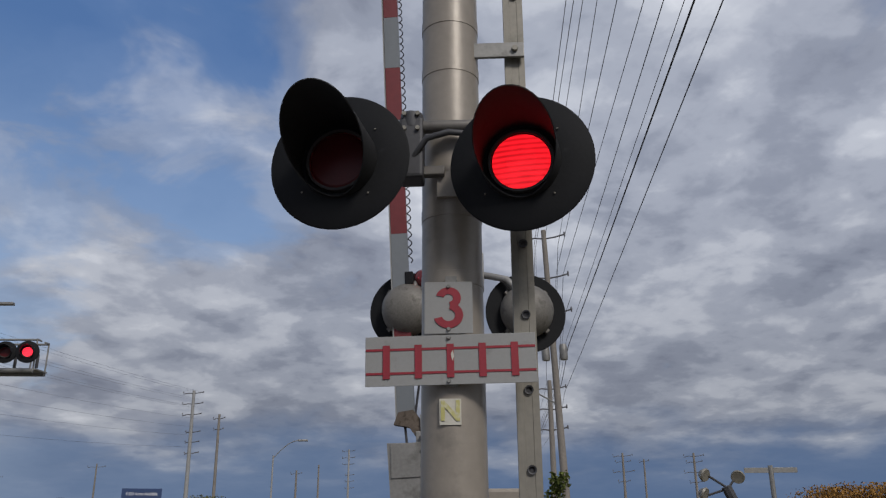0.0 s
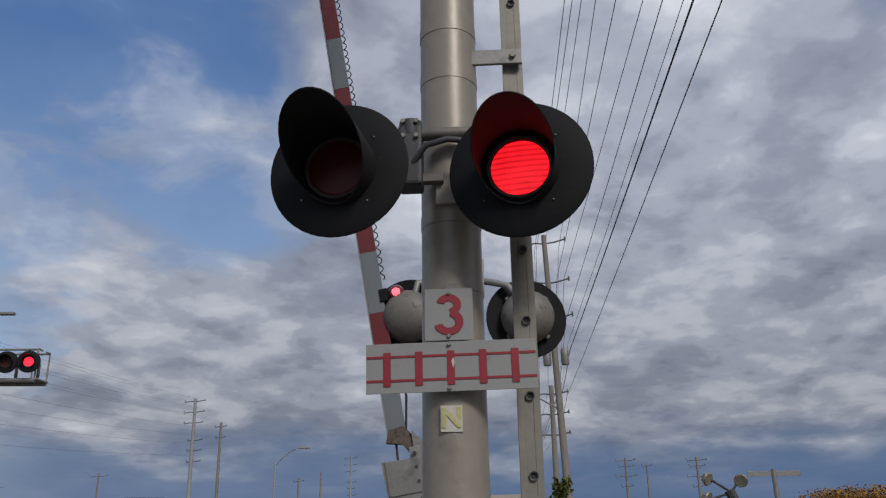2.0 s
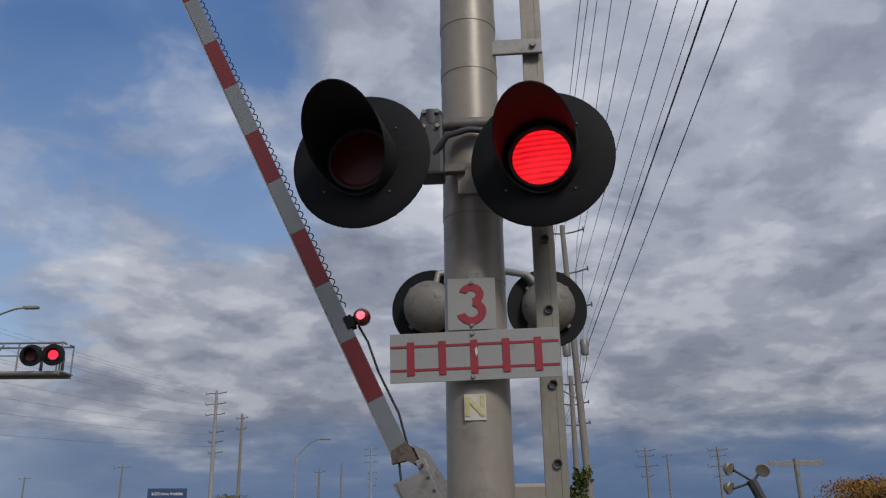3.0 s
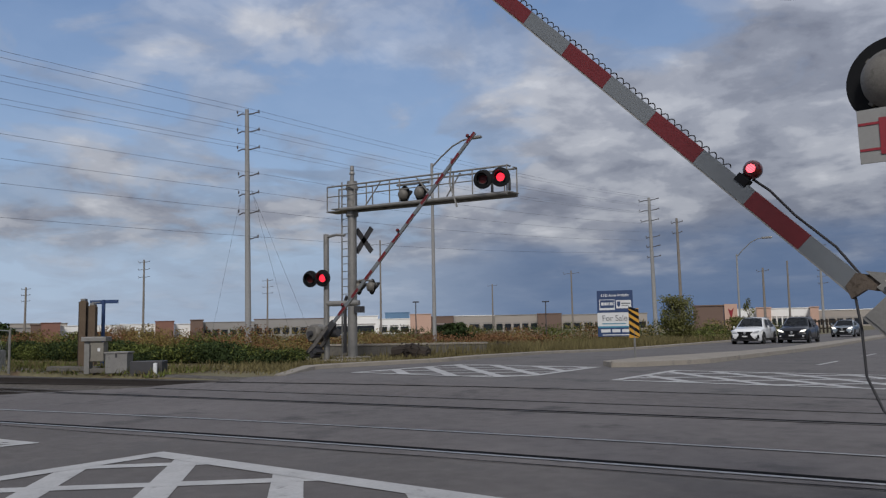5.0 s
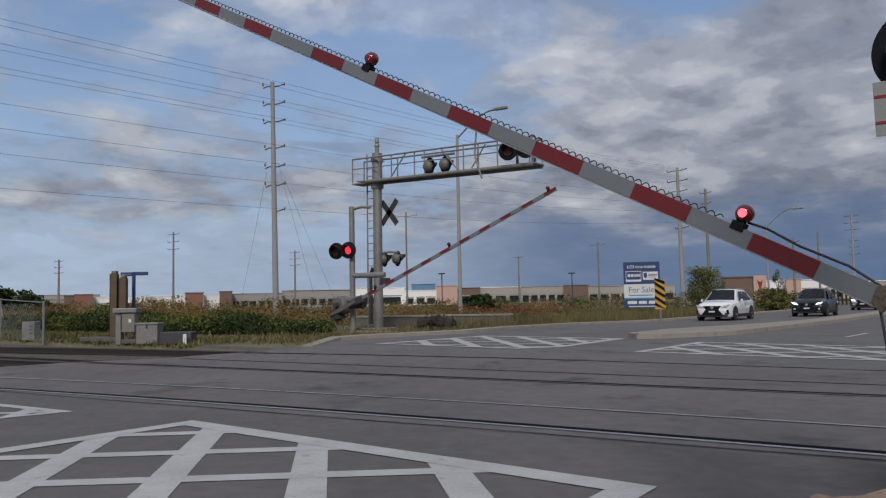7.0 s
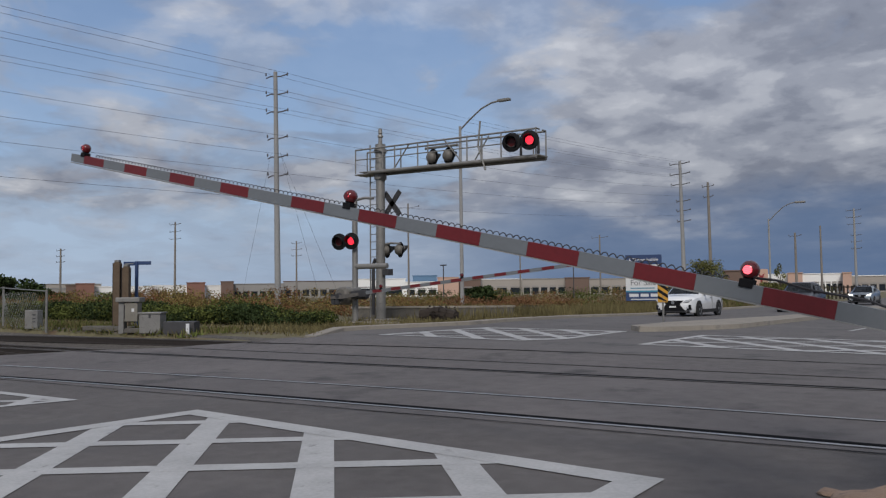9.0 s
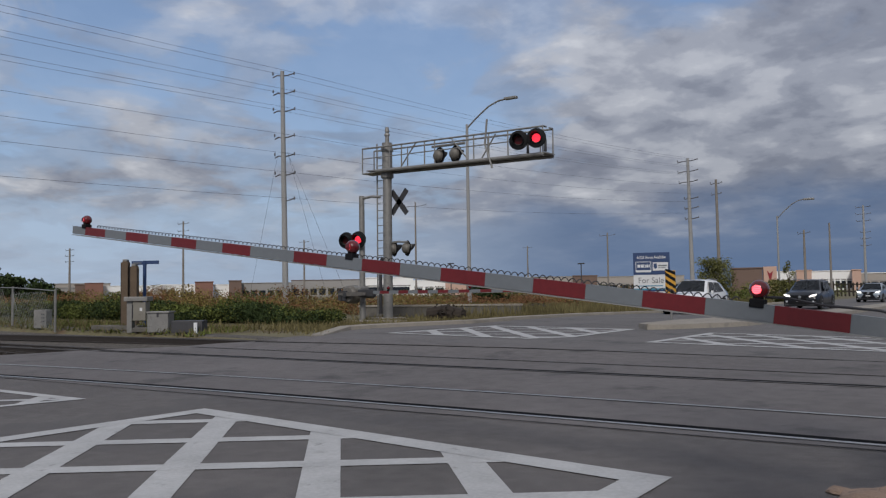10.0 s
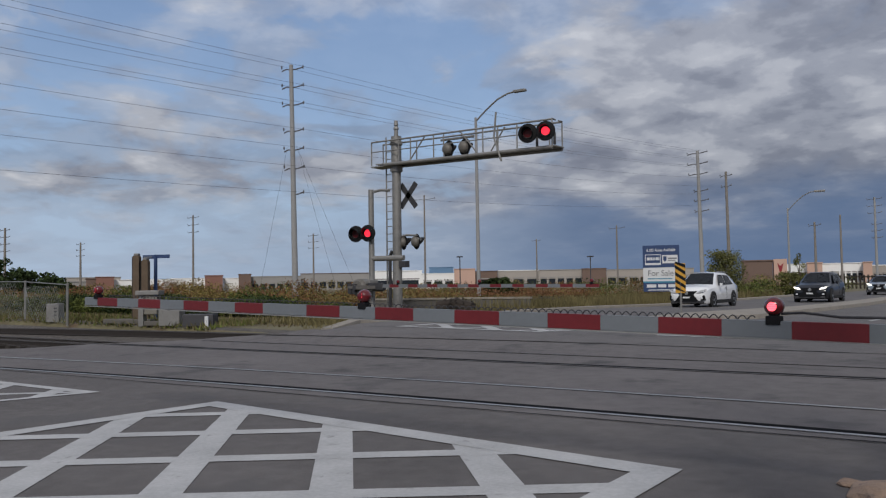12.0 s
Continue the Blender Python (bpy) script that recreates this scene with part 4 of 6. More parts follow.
def gate_arm(t, count, length, root, drop, stripe_w, lamps, thick=0.105, first_grey=0.42, start=0.0, coil=True, joint=0):
    """A striped arm along -x from root, drop metres below the pivot."""
    x, k = -root, 0
    widths = [first_grey] + [stripe_w] * count
    if joint:
        widths[joint] += 0.175
    for i, w in enumerate(widths):
        a = thick * lerp(1.0, 0.82, i / len(widths))
        red = i % 2 == 1
        if -(x - w) > length:
            w = length + x
        if w <= 0.02:
            break
        bm = new_box((x - w + 0.0005, -0.03, -drop - a / 2), (x - 0.0005, 0.03, -drop + a / 2), 0.0)
        part("red_section" if red else "grey_section", bm, "arm_red" if red else "arm_grey", t, "red reflective sheeting" if red else "grey reflective sheeting")
        x -= w
    part("arm_edge", new_box((-length, -0.034, -drop - thick / 2 - 0.008), (-root, 0.034, -drop - thick / 2 - 0.0005)), "sign_grey", t, "pale lower edge strip")
    top = -drop + thick / 2
    for lx, ph, s in lamps:
        gate_lamp(t, -lx, top - 0.004, ph, start, s)
    if coil:
        far = lamps[-1][0]
        bm = bmesh.new()
        n = int((far - lamps[0][0] - 0.3) / 0.058) * 8
        pts = []
        for i in range(n + 1):
            f = i / n
            px = -(lamps[0][0] + 0.12) - f * (far - lamps[0][0] - 0.3)
            ph = 2 * math.pi * i / 8
            pts.append((px, 0.02 + 0.012 * math.cos(ph), top + 0.013 + 0.012 * math.sin(ph)))
        tube(bm, pts, 0.004, 5)
        part("coiled_cable", bm, "wire", t, "black coiled cable along the top edge")
        sag = [(-root - 0.05, 0.03, top + 0.0), (-root - 0.25, 0.03, top + 0.035), (-lerp(root, lamps[0][0], 0.6), 0.03, top + 0.03), (-lamps[0][0] + 0.15, 0.03, top + 0.05), (-lamps[0][0] + 0.03, 0.03, top + 0.04)]
        part("feed_cable", new_tube(sag, 0.008, 6), "wire", t, "black feed cable")


def build_near_gate():
    """The turning arm; its origin is the pivot."""
    t = thing("crossing_gate", "red and grey striped crossing gate with red lamps", "crossing gate", pose(*PIVOT))
    gate_arm(t, 21, 9.10, 0.56, 0.457, 0.406, ((1.45, SECOND, 1.0), (4.74, FIRST, 1.0), (8.86, FIRST, 0.9)), first_grey=0.38, start=1.65, joint=12)
    # arm bracket and side plates
    out = [(-0.44, -0.57), (-0.43, -0.33), (-0.16, -0.32), (-0.06, -0.27), (0.02, -0.18), (0.14, -0.14), (0.16, -0.45), (0.03, -0.51), (-0.13, -0.56)]
    for y in (-0.07, 0.06):
        part("side_plate", prism(bmesh.new(), out, y, y + 0.012), "galv", t, "grey worn side plate")
    part("cover_plate", new_box((-0.435, -0.078, -0.55), (-0.24, -0.0705, -0.35), 0.002), "galv", t)
    part("arm_bracket", prism(bmesh.new(), [(-0.62, -0.50), (-0.63, -0.41), (-0.56, -0.36), (-0.47, -0.35), (-0.47, -0.40), (-0.53, -0.44), (-0.55, -0.53)], -0.04, 0.04), "rusty", t, "rusty folded arm bracket")
    part("bracket_plate", prism(bmesh.new(), [(-0.60, -0.37), (-0.52, -0.31), (-0.14, -0.26), (-0.14, -0.31), (-0.5, -0.37)], -0.055, -0.041), "galv", t)
    part("clamp", new_box((-0.50, -0.06, -0.40), (-0.12, -0.035, -0.34), 0.005), "galv", t)
    part("clamp", new_box((-0.50, 0.035, -0.40), (-0.12, 0.06, -0.34), 0.005), "galv", t)
    for x in (-0.46, -0.38, -0.3, -0.2, -0.15):
        part("bolt", lathe(bmesh.new(), [(0, -0.08), (0.012, -0.08), (0.012, 0.07), (0, 0.07)], 6, pose(x, 0, -0.37)), "dark_metal", t)
    part("counterweight_arm", prism(bmesh.new(), [(0.2, -0.3), (0.2, -0.18), (0.9, 0.1), (0.95, -0.02)], 0.02, 0.06), "galv", t)
    # the arm stands off from its pivot
    for ob in t.children:
        ob.location += Vector((0.020, 0, 0.020))
    return t


def build_near_gate_mast():
    t = thing("gate_mast", "grey gate mast with a mechanism box and rear flashing lights", "gate mast", pose(-0.13, 5.30, 0))
    part("mast_tube", new_tube([(0, 0, -0.05), (0, 0, 3.3)], [0.075, 0.07], 24), "mast", t, "grey steel tube", True)
    part("mechanism_box", new_box((-0.06, -0.12, 0.62), (0.50, 0.25, 1.56), 0.02), "mast", t, "grey gate mechanism casing")
    part("base_plate", new_box((-0.25, -0.25, -0.02), (0.25, 0.25, 0.06), 0.01), "concrete", t)
    for x, z, yaw in ((-0.254, 2.634, 174), (0.476, 2.610, 188)):
        flasher(t, pose(x, -0.20, z, 0, 0, yaw), None)
    part("cross_arm", new_tube([(-0.23, -0.29, 2.70), (-0.20, -0.28, 2.84), (-0.05, -0.2, 2.88), (0.13, -0.2, 2.88), (0.27, -0.25, 2.84), (0.36, -0.28, 2.81), (0.44, -0.29, 2.72)], 0.022, 12), "galv", t, "bent steel cross arm", True)
    part("junction_box", new_box((0.02, -0.26, 2.78), (0.22, -0.08, 3.0), 0.01), "galv", t)
    return t


def build_cable():
    """Black cable that hangs from the root of the arm; its origin is there."""
    pts = [(0, 0, 0), (0.03, -0.01, -0.25), (0.04, -0.02, -0.5), (0.11, -0.02, -0.68), (0.22, -0.02, -0.79), (0.38, 0.0, -0.83), (0.5, 0.1, -0.82)]
    ob = finish("hanging_cable", new_tube(pts, 0.0075, 8), "wire", smooth=True)
    return tagged(ob, "black cable hanging from the gate's root", "cable")


build_near_mast()
build_near_ladder()
NEAR_ARM = build_near_gate()
build_near_gate_mast()
CABLE = build_cable()


# ---- the far cantilever and gate ----
FAR = (-20.9, 24.5)
FAR_GATE = (-20.3, 22.3)


def build_far_cantilever():
    x, y = FAR
    g = gz(x, y)
    t = thing("cantilever_signal", "grey cantilever signal bridge over the road with flashing lights", "cantilever", pose(x, y, g, 0, 0.3, 0))
    part("mast_tube", new_tube([(0, 0, -0.1), (0, 0, 6.9)], [0.19, 0.17], 24), "galv", t, "grey steel mast", True)
    part("mast_cap", new_tube([(0, 0, 6.9), (0, 0, 7.3)], [0.09, 0.07], 14), "galv", t)
    part("base_plate", new_box((-0.5, -0.5, -0.12), (0.5, 0.5, 0.05), 0.02), "concrete", t)
    # walkway: two long chords, rails, posts and braces
    L = 7.25
    z0 = 5.82
    for yy, zz, r in ((-0.35, z0, 0.07), (0.35, z0, 0.07), (-0.35, z0 + 0.95, 0.035), (0.35, z0 + 0.95, 0.035), (-0.35, z0 + 0.55, 0.022)):
        part("chord", new_tube([(-1.0 if r < 0.05 else -0.3, yy, zz), (L, yy, zz - 0.12)], r, 10), "galv", t)
    part("walkway", new_box((-0.9, -0.33, z0 + 0.02), (L, 0.33, z0 + 0.06), 0, pose(0, 0, 0, 0, 0.9, 0)), "galv", t)
    for px, yy in ((-1.0, -0.35), (-1.0, 0.35), (0.42, -0.35), (0.76, 0.35), (1.02, -0.35), (2.15, -0.35), (2.63, -0.35), (4.4, -0.35), (4.55, 0.35), (5.05, -0.35), (5.85, -0.35), (6.75, 0.35), (L, -0.35), (L, 0.35)):
        zz = z0 - 0.12 * max(0, px) / L
        part("post", new_tube([(px, yy, zz), (px, yy, zz + 0.95)], 0.026, 8), "galv", t)
    for p0, h0, p1, h1 in ((0.95, 0.0, 1.75, 0.92), (3.35, 0.92, 4.15, 0.0), (4.75, 0.0, 5.35, 0.80)):
        part("brace", new_tube([(p0, -0.35, z0 + h0), (p1, -0.35, z0 + h1)], 0.026, 8), "galv", t)
    for z, h in ((-0.16, 0.10), (0.86, 0.07)):
        part("mast_collar", lathe(bmesh.new(), [(0.17, -h), (0.25, -h), (0.25, h), (0.17, h)], 20, pose(0, 0, z0 + z, 90)), "galv", t, "bolted steel collar", True)
    part("upper_sleeve", new_tube([(0, 0, z0 - 0.3), (0, 0, 6.95)], 0.205, 20), "galv", t, "wider upper mast sleeve", True)
    part("finial", lathe(bmesh.new(), [(0, 0.30), (0.07, 0.28), (0.09, 0.10), (0.06, 0.06), (0.11, 0.0), (0.11, -0.06), (0, -0.06)], 14, pose(0, 0, 7.3, 90)), "galv", t, "stubby mast finial", True)
    part("landing", new_box((-1.05, -0.35, z0 - 0.06), (-0.2, 0.35, z0 - 0.02)), "galv", t, "thin steel landing")
    for yy in (-0.35, 0.35):
        part("end_rail", new_tube([(L, yy, z0 + 0.85), (L, yy * 0.3, z0 + 0.84)], 0.03, 6), "galv", t)
    for px in (6.45, 7.15):
        part("lamp_bracket", new_tube([(px, 0.0, z0 + 0.02), (px, 0.0, z0 + 0.42), (px, -0.42, z0 + 0.40)], 0.05, 8), "dark_metal", t, "dark lamp bracket")
    part("tilted_bar", new_tube([(5.25, -0.45, z0 - 0.42), (4.95, -0.45, z0 + 0.45), (5.05, -0.45, z0 + 1.35)], 0.035, 8), "galv", t)
    for px, sp in ((6.45, FIRST), (7.15, SECOND)):
        flasher(t, pose(px, -0.62, z0 + 0.40, 0, 0, 18), sp, "lit_far", disc=0.34, lens=0.15, fine=False)
    for px in (2.75, 3.5):
        flasher(t, pose(px, -0.2, z0 + 0.30, 0, 0, 165), None, disc=0.33, lens=0.14, fine=False)
    part("lamp_bar", new_tube([(2.4, -0.2, z0 + 0.68), (3.9, -0.2, z0 + 0.66)], 0.05, 8), "galv", t)
    # ladder
    for xx in (-0.62, -0.28):
        part("ladder_stile", new_tube([(xx, 0.1, 0.1), (xx, 0.1, 7.0)], 0.03, 6), "galv", t)
    for i in range(22):
        part("rung", new_tube([(-0.62, 0.1, 0.4 + i * 0.3), (-0.28, 0.1, 0.4 + i * 0.3)], 0.016, 6), "galv", t)
    # crossbuck seen from behind
    for s in (1, -1):
        part("crossbuck_blade", new_box((-0.60, 0.3, -0.115), (0.62, 0.32, 0.115), 0.004, pose(0.34, 0, 4.6, 0, 50 * s, 0)), "dark_metal", t, "dark back of a crossbuck blade")
    # low lights facing the other traffic
    part("cross_arm", new_tube([(-0.1, 0.1, 2.95), (0.4, 0.15, 3.02), (0.9, 0.15, 2.98)], 0.04, 8), "galv", t)
    for px in (0.14, 0.80):
        flasher(t, pose(px, 0.25, 2.75, 0, 0, 155), None, disc=0.31, lens=0.135, fine=False)
    part("lamp_stem", new_tube([(0.80, 0.20, 2.85), (1.02, 0.20, 2.84)], 0.07, 8), "galv", t)
    part("conduit", new_tube([(-0.28, -0.12, 0.2), (-0.28, -0.12, 2.2), (-0.15, -0.14, 2.4)], 0.07, 8), "dark_metal", t, "dark cable duct")
    part("box", new_box((0.2, -0.15, 1.75), (0.5, 0.15, 2.0), 0.01), "dark_metal", t)
    return t


def build_far_gate():
    x, y = FAR_GATE
    g = gz(x, y)
    t = thing("gate_mast", "grey gate mast with red flashing lights and a mechanism", "gate mast", pose(x + 0.05, y, g))
    part("mast_tube", new_tube([(0, 0, -0.1), (0, 0, 4.6)], [0.11, 0.10], 18), "galv", t, "grey steel tube", True)
    part("top_arm", new_tube([(0, 0, 4.5), (0.5, 0, 4.55), (0.9, 0, 4.5)], 0.05, 8), "galv", t)
    part("base_plate", new_box((-0.4, -0.4, -0.12), (1.8, 0.4, 0.03), 0.02), "concrete", t)
    part("tie_bar", new_tube([(0, 0, 2.05), (1.3, 0.3, 2.05)], 0.1, 12), "galv", t)
    for px, sp in ((-0.56, FIRST), (0.04, SECOND)):
        flasher(t, pose(px, -0.25, 2.98, 0, 0, 18), sp, "lit_far", disc=0.31, lens=0.14, fine=False)
    part("mechanism_box", lathe(bmesh.new(), [(0, -0.36), (0.26, -0.35), (0.33, -0.27), (0.34, 0.1), (0.28, 0.2), (0, 0.22)], 20, pose(-0.34, -0.1, 0.98)), "housing", t, "rounded grey gate mechanism casting", True)
    part("mechanism_cover", new_box((-0.42, -0.3, 1.1), (0.16, 0.18, 1.28), 0.06), "galv", t, "grey casting cover")
    part("motor", lathe(bmesh.new(), [(0, -0.30), (0.13, -0.29), (0.16, -0.2), (0.16, 0.2), (0.1, 0.28), (0, 0.29)], 14, pose(0.42, -0.1, 1.0, 0, 0, 80)), "dark_metal", t, "dark gate motor", True)
    part("shaft_collar", lathe(bmesh.new(), [(0, -0.5), (0.09, -0.5), (0.11, -0.42), (0.11, -0.3), (0, -0.3)], 14, pose(-0.34, -0.1, 0.98)), "dark_metal", t)
    a = thing("crossing_gate", "red and grey striped crossing gate beyond the tracks", "crossing gate", pose(x + 0.4, y - 0.35, g + 1.0))
    # arm runs along +x, so the arm is built along -x and turned round
    gate_arm(a, 21, 9.0, 0.4, -0.05, 0.43, ((1.2, FIRST, 1.1), (4.7, SECOND, 1.1), (8.75, FIRST, 1.1)), thick=0.11, coil=False)
    part("arm_bracket", new_box((-0.5, -0.06, -0.1), (0.2, 0.06, 0.16), 0.02), "dark_metal", a, "dark steel arm bracket")
    for yy in (-0.24, 0.2):
        part("side_arm", prism(bmesh.new(), [(-0.3, -0.05), (-0.3, 0.06), (0.5, 0.07), (1.0, 0.05), (1.05, -0.03), (0.5, -0.08)], yy, yy + 0.04), "pipe", a, "grey counterweight arm")
    for px in (0.78, 0.98):
        part("counterweight", prism(bmesh.new(), [(px - 0.085, -0.26), (px - 0.085, 0.12), (px + 0.085, 0.12), (px + 0.085, -0.22)], -0.2, 0.2), "dark_metal", a, "dark counterweight plate")
    return a


build_far_cantilever()
FAR_ARM = build_far_gate()


# ---- poles and wires ----
def utility_pole(x, y, top, r, arms, label, mat="wood_pole", lean=0.0, turn=0.0, group="utility poles"):
    g = gz(x, y)
    t = thing("utility_pole", label, "utility pole", pose(x, y, g - 0.1, 0, lean, turn), group)
    h = top - g + 0.1
    part("shaft", new_tube([(0, 0, 0), (0, 0, h)], [r, r * 0.62], 14), mat, t, smooth=True)
    for z, a, b in arms:
        bm = new_tube([(a, 0, h - z - 0.12), (a * 0.5, 0, h - z), (0, 0, h - z - 0.05)], r * 0.20, 6) if a else bmesh.new()
        if b:
            tube(bm, [(0, 0, h - z - 0.05), (b * 0.5, 0, h - z), (b, 0, h - z + 0.1)], r * 0.20, 6)
        part("cross_arm", bm, "insulator", t)
        for e in (a, b):
            if e:
                part("insulator", lathe(bmesh.new(), [(0, -0.09), (r * 0.18, -0.09), (r * 0.26, 0.0), (r * 0.18, 0.10), (0, 0.10)], 8, pose(e, 0, h - z + 0.1, 90)), "insulator", t)
    return t


def wire(points, r, label="thin dark overhead power line", sag=0.0):
    pts = []
    for (a, b) in zip(points, points[1:]):
        a, b = Vector(a), Vector(b)
        for i in range(24):
            f = i / 24
            pts.append(a.lerp(b, f) - Vector((0, 0, sag * 4 * f * (1 - f))))
    pts.append(Vector(points[-1]))
    ob = finish("power_line", new_tube(pts, r, 5), "wire")
    return tagged(ob, label, "power line", "overhead power lines")


def street_lamp(x, y, top, reach, turn, r=0.11, label="grey street lamp with a curved arm", mat="concrete_pole"):
    g = gz(x, y)
    t = thing("street_lamp", label, "street lamp", pose(x, y, g, 0, 0, turn), "street lamps")
    h = top - g
    part("pole", new_tube([(0, 0, -0.1), (0, 0, h)], [r, r * 0.65], 14), mat, t, smooth=True)
    part("arm", new_tube([(0, 0, h - 0.25), (reach * 0.25, 0, h + 0.35), (reach * 0.55, 0, h + 0.95), (reach * 0.8, 0, h + 1.22), (reach, 0, h + 1.28)], r * 0.42, 8), "galv", t, smooth=True)
    part("lamp_head", new_box((reach - 0.1, -0.16, h + 1.2), (reach + 0.75, 0.16, h + 1.36), 0.04), "galv", t)
    return t


def build_poles():
    big = [(0.25, -0.55, 0.7), (1.3, -0.55, 0.7), (2.35, -0.55, 0.7), (3.9, -0.5, 0.65), (5.0, -0.5, 0.65), (6.1, -0.5, 0.65), (7.6, 0, 0.6)]
    utility_pole(-35.4, 32.4, 14.3, 0.185, big, "tall grey transmission pole with stacked insulators", "concrete_pole", lean=-0.6, turn=35)
    twin = [(0.3, -1.3, 1.2), (1.6, -1.3, 1.2), (2.9, -1.2, 1.1), (5.0, -0.6, 1.1), (6.2, -0.6, 1.1), (7.5, -0.6, 1.1)]
    utility_pole(-35.2, 98.9, 17.3, 0.28, twin, "grey power pole with several short cross arms", "concrete_pole", lean=-0.6)
    utility_pole(-32.2, 99.9, 14.5, 0.22, [(0.5, -0.7, 0.7), (1.8, -0.6, 0.6)], "grey wooden power pole", lean=-0.4)
    utility_pole(-27.2, 168, 16.1, 0.26, twin, "distant power pole with cross arms", "concrete_pole")
    utility_pole(-24.0, 107, 8.2, 0.18, [(0.4, -0.7, 0.7)], "short wooden utility pole with a transformer")
    utility_pole(-13.6, 69, 6.2, 0.10, [], "plain dark pole beside the road", "wood_pole")
    for x, y, z, r, n in ((-121.8, 87.5, 14.2, 0.22, 3), (-175, 96, 12, 0.28, 3), (-155, 70.5, 13, 0.28, 4), (-123, 117.6, 12.2, 0.22, 3), (-49.8, 62.6, 10.1, 0.11, 1), (-102, 172, 12, 0.22, 1), (-51, 108.6, 9.4, 0.15, 1)):
        utility_pole(x, y, z, r, [(0.4 + 1.3 * i, -1.1, 1.1) for i in range(n)], "distant wooden utility pole", turn=20)
    # beside the road on the gate mast's side
    arms = [(0.3, -0.75, 0.8), (1.9, -0.75, 0.8), (3.3, -0.1, 0.8)]
    p = utility_pole(2.98, 30, 12.2, 0.15, arms, "tall weathered power pole carrying many wires", "wood_pole", lean=-2.0)
    for dx in (-0.30, 0.36):
        part("transformer", lathe(bmesh.new(), [(0, -0.28), (0.13, -0.28), (0.15, -0.2), (0.15, 0.2), (0.12, 0.30), (0, 0.33)], 14, pose(dx, 0, 7.5, 90)), "galv", p, "grey transformer can", True)
    part("lamp_arm", new_tube([(0, 0, 5.6), (-0.8, 0, 6.1)], 0.03, 6), "galv", p)
    utility_pole(3.4, 41, 8.2, 0.17, [(0.4, -0.8, 0.8), (1.4, -0.8, 0.8), (2.4, -0.8, 0.8)], "weathered power pole further along the road", "wood_pole")
    for x, y, z in ((14.6, 89, 8.5), (21.6, 87.5, 8.3)):
        utility_pole(x, y, z, 0.17, [(0.3, -1.0, 1.0), (0.9, -0.8, 0.8), (1.9, -1.1, 1.1), (2.9, -0.6, 0.6)], "distant power pole with cross arms")
    utility_pole(16.7, 88.6, 7.8, 0.13, [(0.2, -0.5, 0.5)], "distant plain wooden utility pole")
    street_lamp(-29.7, 42.8, 12.0, 2.9, 4, 0.135, "tall grey street lamp with a curved arm")
    street_lamp(-18.4, 72.7, 7.3, 2.2, 8, 0.1)
    for x, y, z in ((-64.8, 89, 4.9), (-49.9, 98, 4.6)):
        t = thing("car_park_lamp", "small dark car park lamp", "street lamp", pose(x, y, 0))
        part("pole", new_tube([(0, 0, 0), (0, 0, z)], 0.07, 8), "dark_metal", t)
        part("lamp_head", new_box((-0.45, -0.15, z), (0.45, 0.15, z + 0.16), 0.03), "dark_metal", t)
    # wires of the line that runs across, over the transmission pole
    hx, hy, hz = -35.4, 32.4, 14.3
    for dz, off in ((-0.1, 0.6), (-1.2, 0.6), (-2.25, 0.6), (-3.8, 0.5), (-4.9, 0.5), (-6.0, 0.5), (-7.5, 0.45)):
        for s in ((-1, 1) if dz > -3 else (1,)):
            ox, oy = s * off * math.cos(radians(35)), s * off * math.sin(radians(35))
            wire([(-38.5 + ox, -30 + oy, hz + dz + 0.3), (hx + ox, hy + oy, hz + dz), (-35.2 + ox, 98.9, 17.3 + dz * 0.9)], 0.0075, sag=0.5)
    for x0, y0, x1, y1 in ((-36.0, 32.4, -39.5, 33), (-35.2, 32.4, -31.2, 33.5), (-35.2, 32.4, -32.0, 32.6)):
        wire([(x0, y0, 9.5), (lerp(x0, x1, 0.6), lerp(y0, y1, 0.6), 4.0), (x1, y1, 0.4)], 0.006, "thin guy wire of the transmission pole")
    # wires along the road overhead
    # place over the pole, then a place nearer on the wire, by which it runs on
    for x0, z0, x1, y1, z1, r in ((2.17, 11.54, 1.91, 14.23, 11.44, 0.008), (2.23, 11.53, 2.06, 14.23, 11.43, 0.008), (2.65, 12.10, 2.37, 15.05, 12.00, 0.008), (3.08, 11.51, 2.53, 14.24, 11.41, 0.008), (2.96, 10.42, 2.61, 12.72, 10.32, 0.008), (3.23, 10.42, 3.09, 12.74, 10.32, 0.008), (3.19, 8.76, 2.81, 10.42, 8.66, 0.008), (3.22, 7.90, 2.75, 9.22, 7.80, 0.006), (3.27, 7.64, 2.76, 8.87, 7.54, 0.014), (3.06, 5.97, 2.28, 6.52, 5.87, 0.007)):
        k = (-8 - 30) / (y1 - 30)
        wire([(x0 + (x1 - x0) * k, -8, z0 + (z1 - z0) * k), (x0, 30, z0), (x0 + 0.6, 41, min(z0, 8.0)), (4.4, 90, 7.0)], r, sag=0.12)


build_poles()


